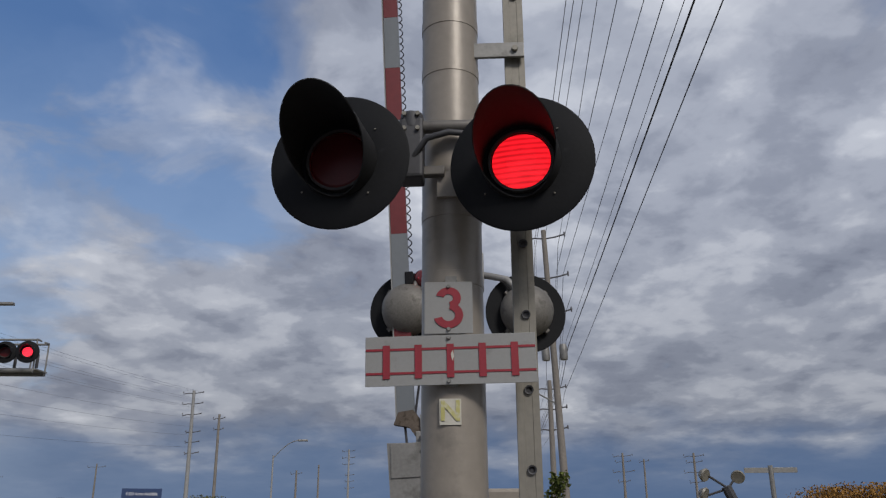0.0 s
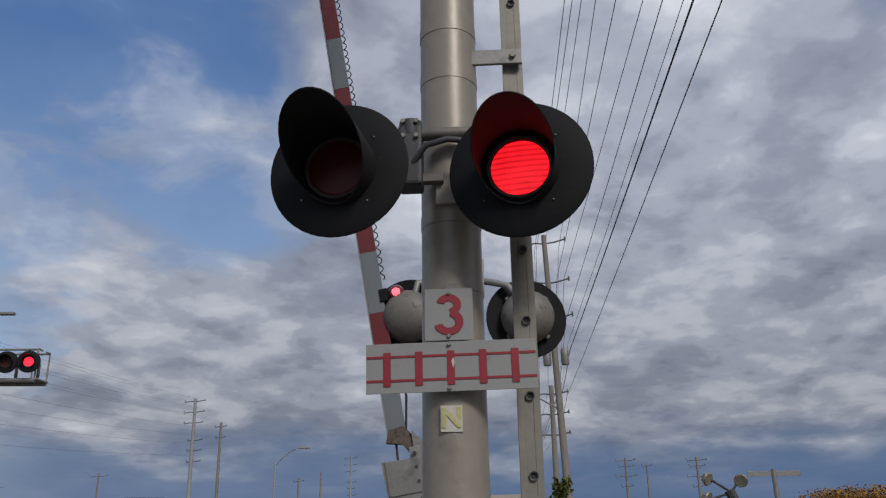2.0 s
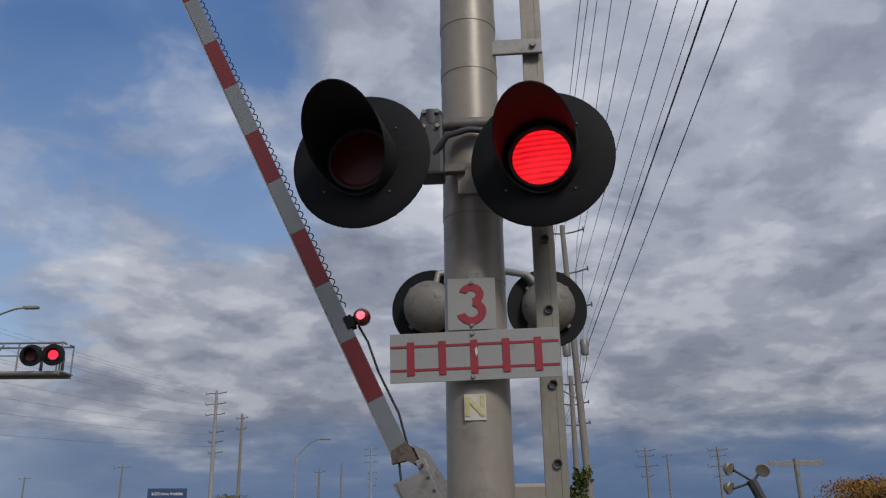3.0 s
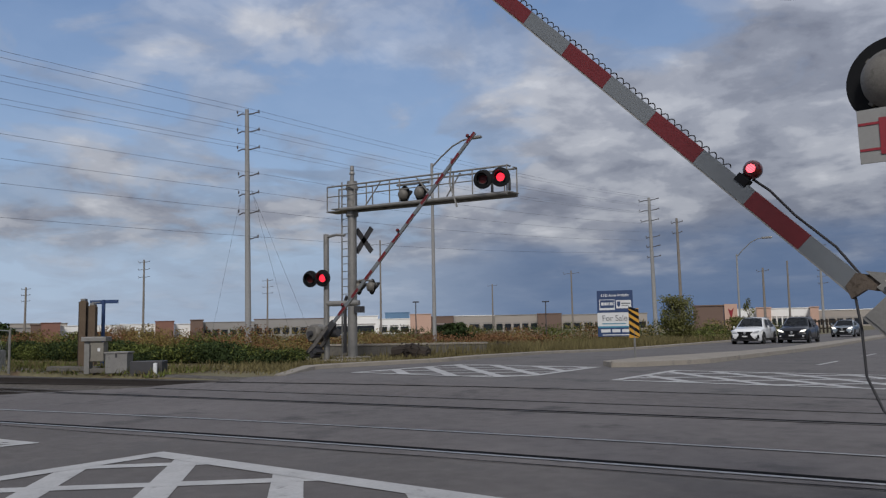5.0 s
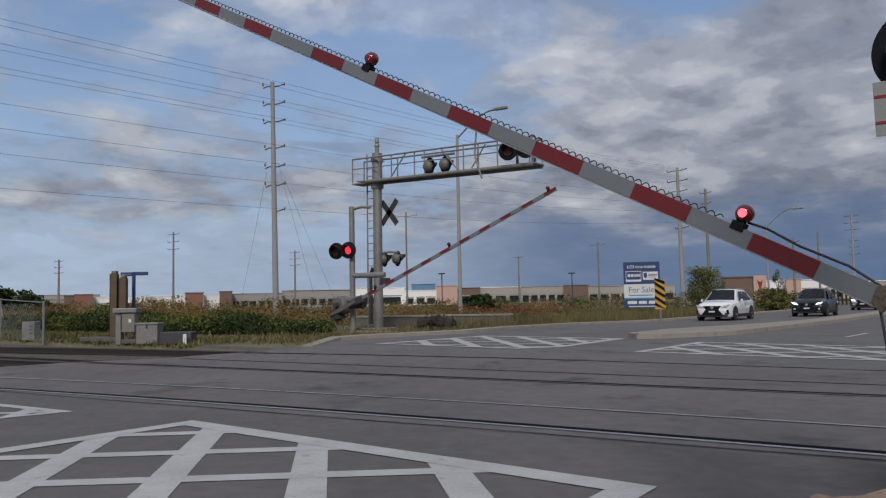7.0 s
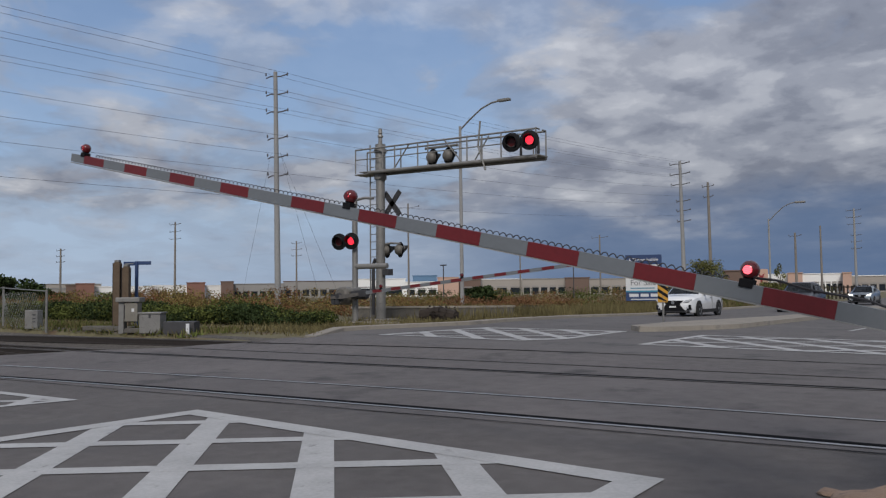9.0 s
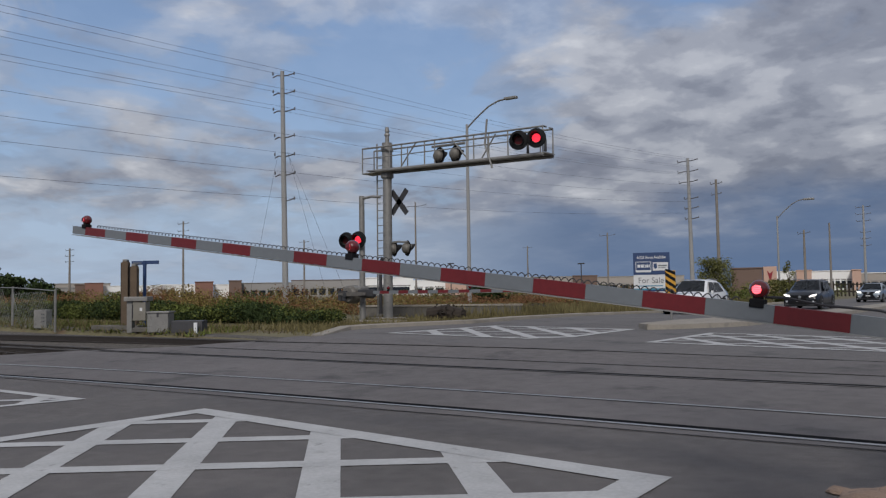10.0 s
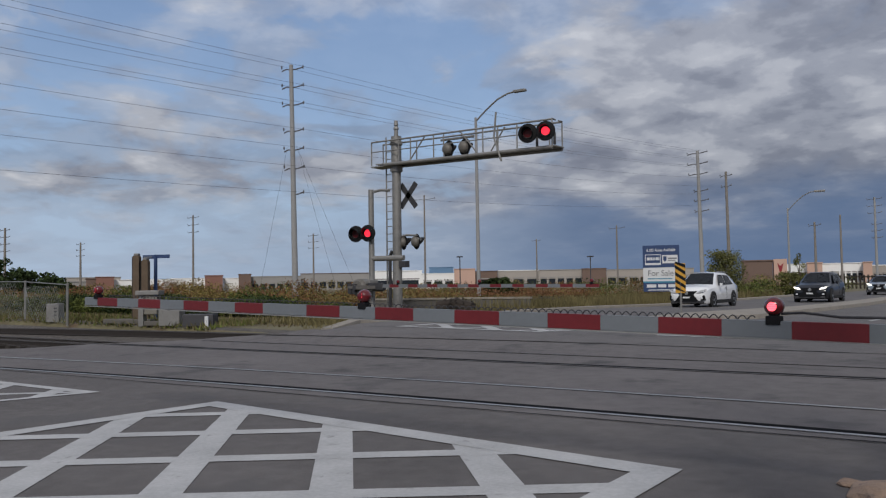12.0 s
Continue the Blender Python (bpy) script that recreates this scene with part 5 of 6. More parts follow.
# ---- signs and small roadside things ----
def build_sale_sign():
    t = thing("sale_sign", "tall navy and white property for sale board", "sign", pose(-21.6, 52.8, gz(-21.6, 52.8), 0, 0, 22))
    w, z0, z1 = 1.2, 0.62, 3.75
    part("board", new_box((-w, 0.0, z0), (w, 0.05, z1), 0.005), "white_panel", t, "white board")
    part("top_panel", new_box((-w, -0.012, 2.25), (w, -0.004, z1)), "navy", t, "navy panel")
    part("bottom_panel", new_box((-w, -0.012, z0), (w, -0.004, 1.22)), "navy", t, "navy panel")
    part("stripe", new_box((-w, -0.016, 1.22), (w, -0.004, 1.32)), "teal", t)
    part("logo_frame", new_box((-1.05, -0.018, 2.42), (-0.02, -0.013, 3.14)), "white_panel", t, "white outline")
    part("logo_panel", new_box((-1.01, -0.022, 2.56), (-0.06, -0.0185, 3.10)), "navy", t, "blue logo panel")
    part("logo_panel", new_box((0.08, -0.018, 2.52), (1.08, -0.013, 3.08)), "white_panel", t, "white logo panel")
    for x0, x1 in ((-0.92, -0.74), (-0.70, -0.56), (-0.53, -0.47), (-0.43, -0.37), (-0.33, -0.20), (-0.17, -0.11)):
        part("logo_mark", new_box((x0, -0.026, 2.74), (x1, -0.0225, 2.94)), "white_panel", t)
    part("logo_mark", prism(bmesh.new(), [(0.14, 3.0), (0.36, 3.0), (0.36, 2.74), (0.25, 2.62), (0.14, 2.74)], -0.022, -0.0185), "navy", t)
    part("logo_mark", new_box((0.43, -0.022, 2.80), (1.02, -0.0185, 2.90)), "grey_text", t)
    part("logo_mark", new_box((0.43, -0.022, 2.68), (0.92, -0.0185, 2.73)), "grey_text", t)
    words("heading", "6.523 Acres Available", 0.27, "white_panel", t, pose(0, -0.02, 3.42, 90), 0.004, 0.8, "white lettering")
    words("for_sale", "For Sale", 0.55, "grey_text", t, pose(-0.05, -0.02, 1.85, 90), 0.0, 0.95, "grey lettering")
    for x0, x1 in ((-0.98, -0.36), (-0.24, 0.30), (0.42, 1.02)):
        part("number_bar", new_box((x0, -0.02, 0.90), (x1, -0.013, 1.11)), "white_panel", t)
    part("text_bar", new_box((-0.9, -0.02, 0.7), (0.9, -0.013, 0.76)), "white_panel", t)
    part("text_bar", new_box((-0.9, -0.02, 1.46), (0.7, -0.006, 1.52)), "teal", t)
    for x in (-0.9, 0.9):
        part("post", new_box((x - 0.05, 0.055, -0.1), (x + 0.05, 0.155, 3.3)), "timber", t)


def build_hazard_marker():
    x, y = -10.3, 26.8
    t = thing("hazard_marker", "yellow and black striped hazard marker on the median", "hazard marker", pose(x, y, gz(x, y) + 0.15, 0, 0, 20))
    part("post", new_tube([(0, 0, -0.05), (0, 0, 1.0)], 0.035, 8), "galv", t)
    plate = part("plate", new_box((-0.17, -0.03, 0.62), (0.17, -0.02, 1.62), 0.003), "hazard_yellow", t, "yellow plate")
    for i in range(5):
        z = 0.58 + i * 0.235
        bm = bmesh.new()
        prism(bm, [(-0.168, max(0.622, z + 0.17)), (0.168, max(0.622, z - 0.06)), (0.168, min(1.618, max(0.622, z + 0.06))), (-0.168, min(1.618, z + 0.29))], -0.034, -0.031)
        part("black_stripe", bm, "black", plate)


def build_rubble():
    rng = random.Random(9)
    for x, y, s in ((-0.92, 5.52, 0.19), (-0.66, 5.70, 0.24), (-0.86, 5.82, 0.10), (-1.12, 5.74, 0.08), (-0.52, 5.45, 0.2), (-0.38, 5.8, 0.22)):
        bm = bmesh.new()
        bmesh.ops.create_icosphere(bm, subdivisions=2, radius=1)
        for v in bm.verts:
            k = 1 + 0.35 * noise.noise(v.co * 1.4 + Vector((x, y, s)) * 7)
            v.co = Vector((v.co.x * s * k * 1.3, v.co.y * s * k, v.co.z * s * 0.42 * k))
        ob = tagged(finish("concrete_lump", bm, "lump"), "rough pinkish broken concrete lump by the gate", "rubble", "concrete lumps")
        ob.matrix_basis = pose(x, y, gz(x, y) + 0.01, 0, 0, rng.uniform(0, 180))


def build_trackside():
    g = gz(-24, 15.2)
    for dx, h in ((0.0, 2.2), (0.30, 2.05)):
        t = thing("timber_post", "thick brown weathered timber post", "post", pose(-24.5 + dx * 0.85, 15.4 + dx * 0.55, g, 0, 0, 34), "twin timber posts")
        part("shaft", prism(bmesh.new(), [(-0.105, -0.1), (0.105, -0.1), (0.105, h - 0.08), (0.06, h), (-0.06, h), (-0.105, h - 0.08)], -0.1, 0.1), "timber", t)
        part("edge_plank", new_box((-0.15, -0.06, -0.1), (-0.108, 0.08, h - 0.05), 0.006), "brush", t, "dark plank along one edge of the post")
        part("post_cap", new_box((-0.07, -0.105, h - 0.02), (0.07, 0.105, h + 0.05), 0.01), "galv", t, "grey metal cap")
    t = thing("signal_box", "grey metal relay box on a pedestal", "relay box", pose(-22.6, 14.7, gz(-22.6, 14.7), 0, 0, 35))
    part("pedestal", new_box((-0.36, -0.14, -0.05), (-0.20, 0.14, 0.92), 0.01), "galv", t)
    part("cabinet", new_box((-0.17, -0.18, 0.32), (0.24, 0.18, 0.90), 0.02), "aluminium", t, "weathered tan cabinet")
    part("notice", new_box((0.06, -0.186, 0.62), (0.14, -0.1805, 0.72)), "white_panel", t)
    part("hinge", new_tube([(-0.16, -0.185, 0.40), (-0.16, -0.185, 0.82)], 0.014, 6), "dark_metal", t)
    part("lid", new_box((-0.42, -0.24, 0.92), (0.32, 0.24, 1.06), 0.02), "galv", t)
    t = thing("equipment_box", "small grey trackside equipment box", "equipment box", pose(-21.6, 14.75, gz(-21.6, 14.75), 0, 0, 35))
    part("body", new_box((-0.32, -0.25, -0.02), (0.32, 0.25, 0.56), 0.02), "galv", t)
    part("lid", new_box((-0.35, -0.28, 0.56), (0.35, 0.28, 0.61), 0.01), "galv", t)
    part("hasp", new_box((-0.03, -0.262, 0.44), (0.03, -0.2505, 0.56), 0.004), "dark_metal", t)
    t = thing("battery_box", "low black trackside box", "equipment box", pose(-20.4, 14.95, gz(-20.4, 14.95), 0, 0, 35))
    part("body", new_box((-0.5, -0.25, -0.02), (0.42, 0.25, 0.34), 0.02), "dark_metal", t)
    t = thing("marker_post", "short white marker post", "post", pose(-19.9, 14.75, gz(-19.9, 14.75), 0, 0, 35))
    part("shaft", new_box((-0.05, -0.04, -0.02), (0.05, 0.04, 0.3), 0.01), "white_panel", t)
    for x, y, l in ((-23.7, 14.85, 1.2), (-24.6, 14.8, 0.9), (-22.3, 14.75, 0.8)):
        t = finish("concrete_block", new_box((-l / 2, -0.17, -0.03), (l / 2, 0.17, 0.11), 0.03), "rough_concrete")
        tagged(t, "low rough concrete block by the track", "block", "concrete blocks")
        t.matrix_basis = pose(x, y, gz(x, y), 0, 0, 30 + 9 * l)
    t = thing("street_sign", "blue street name sign on a post", "street sign", pose(-24.5, 16.1, gz(-24.5, 16.1), 0, 0, 36))
    part("post", new_tube([(0, 0, -0.05), (0, 0, 2.2)], 0.06, 10), "navy", t)
    part("name_blade", new_box((-0.44, -0.02, 2.06), (-0.02, 0.02, 2.19), 0.005), "navy", t, "blue name blade")
    part("name_blade", new_box((0.05, -0.02, 2.08), (0.48, 0.02, 2.20), 0.005), "navy", t, "blue name blade")
    part("text_bar", new_box((-0.38, -0.028, 2.11), (-0.10, -0.0215, 2.14)), "grey_text", t)
    # wire fence and cabinet
    t = thing("wire_fence", "low chain-link fence with pale posts", "fence", pose(0, 0, 0))
    pts = [(-26.9, 14.3), (-30.9, 14.8), (-35.4, 15.3)]
    for x, y in pts:
        part("post", new_tube([(x, y, gz(x, y) - 0.05), (x, y, gz(x, y) + 1.4)], 0.04, 8), "galv", t)
    for (x0, y0), (x1, y1) in zip(pts, pts[1:]):
        part("top_rail", new_tube([(x0, y0, gz(x0, y0) + 1.35), (x1, y1, gz(x1, y1) + 1.35)], 0.02, 6), "mesh", t)
        bm = bmesh.new()
        n = 24
        for i in range(n):
            for s in (1, -1):
                a, b = i / n, min(1, max(0, (i + 6 * s) / n))
                p = (lerp(x0, x1, a), lerp(y0, y1, a), gz(x0, y0) + 0.03)
                q = (lerp(x0, x1, b), lerp(y0, y1, b), gz(x0, y0) + 1.33)
                tube(bm, [p, q], 0.004, 3, False)
        part("wire_mesh", bm, "mesh", t)
    x, y = -21.6, 27.3
    t = thing("low_wall", "low weathered concrete wall behind the signal mast", "wall", pose(x, y, gz(x, y), 0, 0, 24))
    part("wall_body", new_box((-2.6, -0.1, -0.1), (4.4, 0.12, 0.42), 0.02), "rough_concrete", t)
    part("coping", new_box((-2.65, -0.14, 0.42), (4.45, 0.16, 0.50), 0.015), "concrete", t, "pale coping")
    t = thing("telecom_cabinet", "pale grey trackside cabinet", "cabinet", pose(-28.3, 14.6, gz(-28.3, 14.6), 0, 0, 36))
    part("body", new_box((-0.22, -0.2, -0.02), (0.22, 0.2, 0.62), 0.02), "galv", t)
    for z in (0.2, 0.32, 0.44):
        part("vent", new_box((0.05, -0.206, z), (0.16, -0.201, z + 0.04)), "dark_metal", t)
    # side lights cluster and blade sign on the other side of the road
    t = thing("light_cluster", "cluster of round lamps on a dark bracket", "lamp", pose(6.0, 21.3, gz(6, 21.3)))
    part("post", new_tube([(0.35, 0, -0.05), (0.28, 0, 1.6), (0.0, 0, 2.25)], 0.13, 8), "dark_metal", t)
    for dx, dz, yaw in ((-0.5, 0.1, 40), (-0.55, -0.35, 50), (0.3, 0.05, -20)):
        part("lamp_head", lathe(bmesh.new(), [(0, -0.02), (0.15, -0.04), (0.17, 0.0), (0.1, 0.12), (0, 0.16)], 18, pose(dx, -0.05, 2.42 + dz, 20, 0, yaw)), "aluminium", t, "round pale lamp", True)
        part("lamp_arm", new_tube([(dx * 0.8, 0, 2.4 + dz), (0.05, 0, 2.2)], 0.03, 6), "dark_metal", t)
    t = thing("street_sign", "street name sign on a post", "street sign", pose(14.3, 42.8, 0))
    part("post", new_tube([(0, 0, -0.05), (0, 0, 4.1)], 0.12, 10), "galv", t)
    part("name_blade", new_box((-1.3, -0.02, 3.75), (1.3, 0.02, 4.0), 0.005), "galv", t)


build_sale_sign()
build_hazard_marker()
build_trackside()


# ---- buildings far off ----
def building(x, y, w, d, h, turn, mat, label, bays=0, band=None, doors=0):
    t = thing("warehouse", label, "building", pose(x, y, -0.3, 0, 0, turn), "low commercial buildings")
    part("wall", new_box((-w / 2, 0, 0), (w / 2, d, h)), mat, t)
    part("roof", new_box((-w / 2 - 0.2, -0.2, h), (w / 2 + 0.2, d + 0.2, h + 0.25)), band or "grey_wall", t)
    for i in range(bays):
        px = -w / 2 + (i + 0.5) * w / bays
        win = part("window", new_box((px - w / bays * 0.36, -0.06, h * 0.12), (px + w / bays * 0.36, 0.04, h * 0.50)), "dark_glass", t)
        part("window_head", new_box((px - w / bays * 0.4, -0.1, h * 0.54), (px + w / bays * 0.4, 0.02, h * 0.6)), "grey_wall", win)
    return t


def build_buildings():
    building(-269.2, 131.3, 32.8, 24, 4.34, 64, "grey_wall", "low grey commercial building with a pale roof edge", 7, "concrete_pole")
    building(-330.6, 187.0, 22.1, 24, 6.84, 61, "cream_wall", "pale commercial building behind the others", 0, "grey_wall")
    building(-259.7, 146.2, 3.1, 24, 5.28, 61, "brown_wall", "narrow brown clad block", 0, "brown_wall")
    building(-255.8, 148.9, 5.6, 24, 5.79, 60, "brick_wall", "red-brown brick office block", 0, "brick_wall")
    building(-256.2, 163.3, 18.8, 24, 4.82, 57, "white_wall", "low white warehouse with a flat roof", 1, "white_wall")
    building(-254.4, 180.6, 11.8, 24, 5.17, 55, "white_wall", "white warehouse with a pale roof edge", 2, "white_wall")
    building(-239.5, 180.7, 6.1, 24, 5.93, 53, "brick_wall", "red-brown brick corner block", 0, "brick_wall")
    building(-243.8, 191.5, 5.6, 24, 4.99, 52, "white_wall", "small white warehouse front", 0, "white_wall")
    building(-236.0, 191.6, 4.4, 24, 6.30, 51, "brown_wall", "brown clad block with a flat roof", 0, "brown_wall")
    building(-240.8, 210.5, 18.7, 24, 5.58, 49, "grey_wall", "low grey commercial building with dark windows", 6, "grey_wall")
    building(-232.1, 234.2, 28.0, 24, 6.58, 45, "grey_wall", "long grey building with dark loading doors", 8, "brown_wall")
    building(-194.8, 228.0, 18.6, 24, 6.68, 41, "white_wall", "long white warehouse with a flat roof", 2, "white_wall")
    building(-180.6, 234.5, 11.7, 24, 5.40, 38, "white_wall", "white shop front under a blue fascia", 3, "white_wall")
    building(-189.4, 247.9, 9.1, 24, 7.99, 37, "blue_wall", "blue clad upper storey with a flat roof", 3, "blue_wall")
    building(-170.5, 237.0, 7.5, 24, 6.84, 36, "pink_wall", "salmon clad office block with a flat roof", 0, "pink_wall")
    building(-168.7, 248.1, 8.3, 24, 6.05, 34, "brown_wall", "brown clad block beside the salmon office", 1, "brown_wall")
    building(-160.9, 257.8, 15.3, 24, 6.16, 32, "cream_wall", "cream warehouse with a white roof edge", 3, "white_wall")
    building(-145.5, 262.2, 15.7, 24, 6.07, 29, "cream_wall", "tan warehouse with dark loading doors", 5, "grey_wall")
    building(-130.5, 259.0, 8.4, 24, 6.13, 27, "brown_wall", "dark brown corner block", 0, "brown_wall")
    building(-117.2, 275.8, 30.2, 24, 5.76, 23, "cream_wall", "long tan warehouse with dark loading doors", 8, "grey_wall")
    building(-64.0, 268.4, 10.5, 24, 5.97, 13, "white_wall", "white shop with tall dark windows", 6, "white_wall")
    building(-59.9, 265.3, 4.2, 24, 6.18, 13, "pink_wall", "salmon clad entrance pier", 0, "pink_wall")
    building(-54.0, 274.7, 11.4, 24, 5.97, 11, "white_wall", "long white shop with tall dark windows", 7, "white_wall")
    building(-46.2, 270.1, 2.4, 24, 6.06, 10, "pink_wall", "salmon clad pier between shops", 0, "pink_wall")
    building(-38.4, 281.3, 16.7, 24, 5.14, 8, "cream_wall", "cream shop with tall dark windows", 7, "white_wall")
    building(-14.3, 319.1, 39.3, 24, 4.58, 3, "grey_wall", "low grey commercial building", 9, "grey_wall")
    t = building(-51.5, 177.6, 6.2, 24, 5.4, 16, "brown_wall", "brown store with a salmon corner tower", 0, "brown_wall")
    part("corner_tower", new_box((3.3, -0.5, 0), (5.9, 12, 5.75)), "pink_wall", t, "salmon corner tower")
    part("shop_emblem", prism(bmesh.new(), [(4.0, 4.9), (4.6, 2.3), (5.2, 4.9), (4.6, 4.3)], -0.56, -0.51), "sign_red", t, "red emblem")


build_buildings()


# ---- plants ----
def leaves(bm, centre, radius, count, size, flat=1.0, rng=random):
    """Many small leaf blades in an uneven clump."""
    cx, cy, cz = centre
    rx, ry, rz = radius
    for _ in range(count):
        while True:
            p = Vector((rng.uniform(-1, 1), rng.uniform(-1, 1), rng.uniform(-1, 1)))
            if 0.25 < p.length < 1.0 + 0.25 * noise.noise(p * 2.3 + Vector((cx, cy, cz))):
                break
        q = Vector((cx + p.x * rx, cy + p.y * ry, cz + p.z * rz))
        e = Euler((rng.uniform(-1.2, 1.2), rng.uniform(-1.2, 1.2), rng.uniform(0, 6.3))).to_matrix()
        s = size * rng.uniform(0.6, 1.4)
        vs = [bm.verts.new(q + e @ Vector(c)) for c in ((-s * 0.5, 0, 0), (0, -s * 0.32, 0.06 * s), (s * 0.55, 0, 0), (0, s * 0.32, 0.06 * s))]
        bm.faces.new(vs)


def stuff(name, bm, mat, label, category):
    return tagged(finish(name, bm, mat), label, category, kind="stuff")


def build_plants():
    rng = random.Random(5)
    # hedge-like scrub behind the tracks
    green, dark, rust, gold, straw, creeping = (bmesh.new() for _ in range(6))
    for i in range(150):
        f = i / 149
        x, y = lerp(-44, -20.5, f) + rng.uniform(-0.6, 0.6), lerp(17.5, 20.3, f) + rng.uniform(-0.9, 0.9)
        h = 0.62 + 0.5 * noise.noise((x * 0.4, y * 0.3, 0)) + (0.02 if f < 0.5 else -0.12)
        leaves(rng.choice((green, dark, dark, dark, green) if f > 0.35 else (green, green, dark, straw)), (x, y, gz(x, y) + h * 0.5), (0.9, 0.8, h * 0.62), 520, 0.085, rng=rng)
    for i in range(230):
        x = rng.uniform(-80, -24)
        y = rng.uniform(24, 62)
        if y < 24 + (-24 - x) * 0.05 or x > -19.5:
            continue
        h = rng.uniform(0.5, 1.15)
        leaves(rng.choice((rust, rust, gold, straw, green)), (x, y, gz(x, y) + h * 0.5), (rng.uniform(1.0, 2.2), 1.2, h * 0.6), 380, 0.095, rng=rng)
    for i in range(150):
        y = rng.uniform(28, 75)
        x = left_curb(y) - rng.uniform(4, 16)
        if -26 < x < -17 and 45 < y < 56:
            continue
        h = rng.uniform(0.25, 0.65)
        leaves(rng.choice((rust, straw, straw, straw)), (x, y, gz(x, y) + h * 0.45), (1.2, 1.0, h * 0.6), 170, 0.12, rng=rng)
    # bushes along the kerb past the sale board
    for i in range(46):
        y = rng.uniform(60, 96)
        x = left_curb(y) - rng.uniform(1.4, 8.5)
        h = rng.uniform(0.9, 1.75)
        leaves(rng.choice((green, green, straw, dark, gold)), (x, y, h * 0.45), (1.3, 1.2, h * 0.62), 210, 0.15, rng=rng)
    for i in range(95):
        y = rng.uniform(33, 62)
        x = -y * math.tan(radians(rng.uniform(25, 41)))
        if x > left_curb(y) - 5.5 or (-27 < x < -17 and 44 < y < 57):
            continue
        h = rng.uniform(0.6, 1.15)
        leaves(rng.choice((rust, rust, rust, gold)), (x, y, gz(x, y) + h * 0.5), (rng.uniform(1.2, 2.2), 1.3, h * 0.6), 420, 0.09, rng=rng)
    for i in range(60):
        a = rng.uniform(0, 1)
        x, y = lerp(-125, -40, a), lerp(62, 112, a) + rng.uniform(-6, 6)
        h = rng.uniform(0.8, 1.9)
        leaves(rng.choice((rust, gold, dark, green)), (x, y, h * 0.5), (2.6, 2.0, h * 0.6), 260, 0.22, rng=rng)
    for x, y, h, kind in ((-33, 24, 1.2, gold), (-31.5, 26, 1.15, rust), (-36, 25, 1.2, rust), (-29.5, 27, 1.1, gold), (-40, 27, 1.35, gold), (-43, 29, 1.3, rust), (-27, 29, 1.2, rust), (-25, 32, 1.1, gold), (-38, 34, 1.35, green), (-33.5, 22.6, 1.15, rust), (-31.8, 22.8, 1.3, gold), (-30.2, 23.2, 1.1, gold), (-36.5, 22.4, 1.0, green), (-39.5, 22.6, 1.1, gold), (-28.6, 23.8, 1.05, green), (-26.6, 24.5, 1.25, rust), (-25.2, 25.2, 1.2, gold), (-42.5, 23.4, 1.05, rust)):
        leaves(kind, (x, y, gz(x, y) + h * 0.5), (1.3, 1.1, h * 0.6), 900, 0.085, rng=rng)
    stuff("scrub", green, "leaf_green", "low green and yellowing scrub beside the tracks", "shrub")
    stuff("scrub", dark, "leaf_dark", "dark green creeper and scrub beside the tracks", "shrub")
    stuff("scrub", rust, "leaf_rust", "rust-brown autumn weeds in the field", "shrub")
    stuff("scrub", gold, "leaf_gold", "golden autumn weeds in the field", "shrub")
    # verge grass blades
    for _ in range(17000):
        y = rng.uniform(15.8, 62)
        x = (left_curb(y) if y > 16.4 else -15.9) - 0.5 - abs(rng.gauss(0, 2.6))
        if y < 16.6:
            x = rng.uniform(-34, -15.9)
        h, a = rng.uniform(0.06, 0.27), rng.uniform(0, 6.3)
        g = gz(x, y) - 0.05
        w = rng.uniform(0.012, 0.03)
        dx, dy = math.cos(a) * w, math.sin(a) * w
        lx, ly = rng.uniform(-0.15, 0.15), rng.uniform(-0.15, 0.15)
        straw.faces.new([straw.verts.new(c) for c in ((x - dx, y - dy, g), (x + dx, y + dy, g), (x + lx, y + ly, g + h))])
    for _ in range(15000):
        y = rng.uniform(27, 66)
        x = left_curb(y) - 0.9 - abs(rng.gauss(0, 3.2))
        h, a, w = rng.uniform(0.25, 0.75), rng.uniform(0, 6.3), rng.uniform(0.012, 0.035)
        g = gz(x, y) - 0.05
        dx, dy, lx, ly = math.cos(a) * w, math.sin(a) * w, rng.uniform(-0.2, 0.2), rng.uniform(-0.2, 0.2)
        straw.faces.new([straw.verts.new(c) for c in ((x - dx, y - dy, g), (x + dx, y + dy, g), (x + lx, y + ly, g + h))])
    # weeds creeping over the ballast shoulder behind the far track
    for _ in range(9000):
        x, y = rng.uniform(-46, -19.2), rng.uniform(14.35, 16.6)
        h, a, w = rng.uniform(0.04, 0.22), rng.uniform(0, 6.3), rng.uniform(0.012, 0.03)
        g = gz(x, y) - 0.02
        dx, dy, lx, ly = math.cos(a) * w, math.sin(a) * w, rng.uniform(-0.12, 0.12), rng.uniform(-0.12, 0.12)
        bm = straw if rng.random() < 0.6 else creeping
        bm.faces.new([bm.verts.new(c) for c in ((x - dx, y - dy, g), (x + dx, y + dy, g), (x + lx, y + ly, g + h))])
    stuff("weeds", creeping, "leaf_green", "low green weeds on the track shoulder", "weeds")
    stuff("grass", straw, "straw", "dry straw-coloured verge grass", "grass")

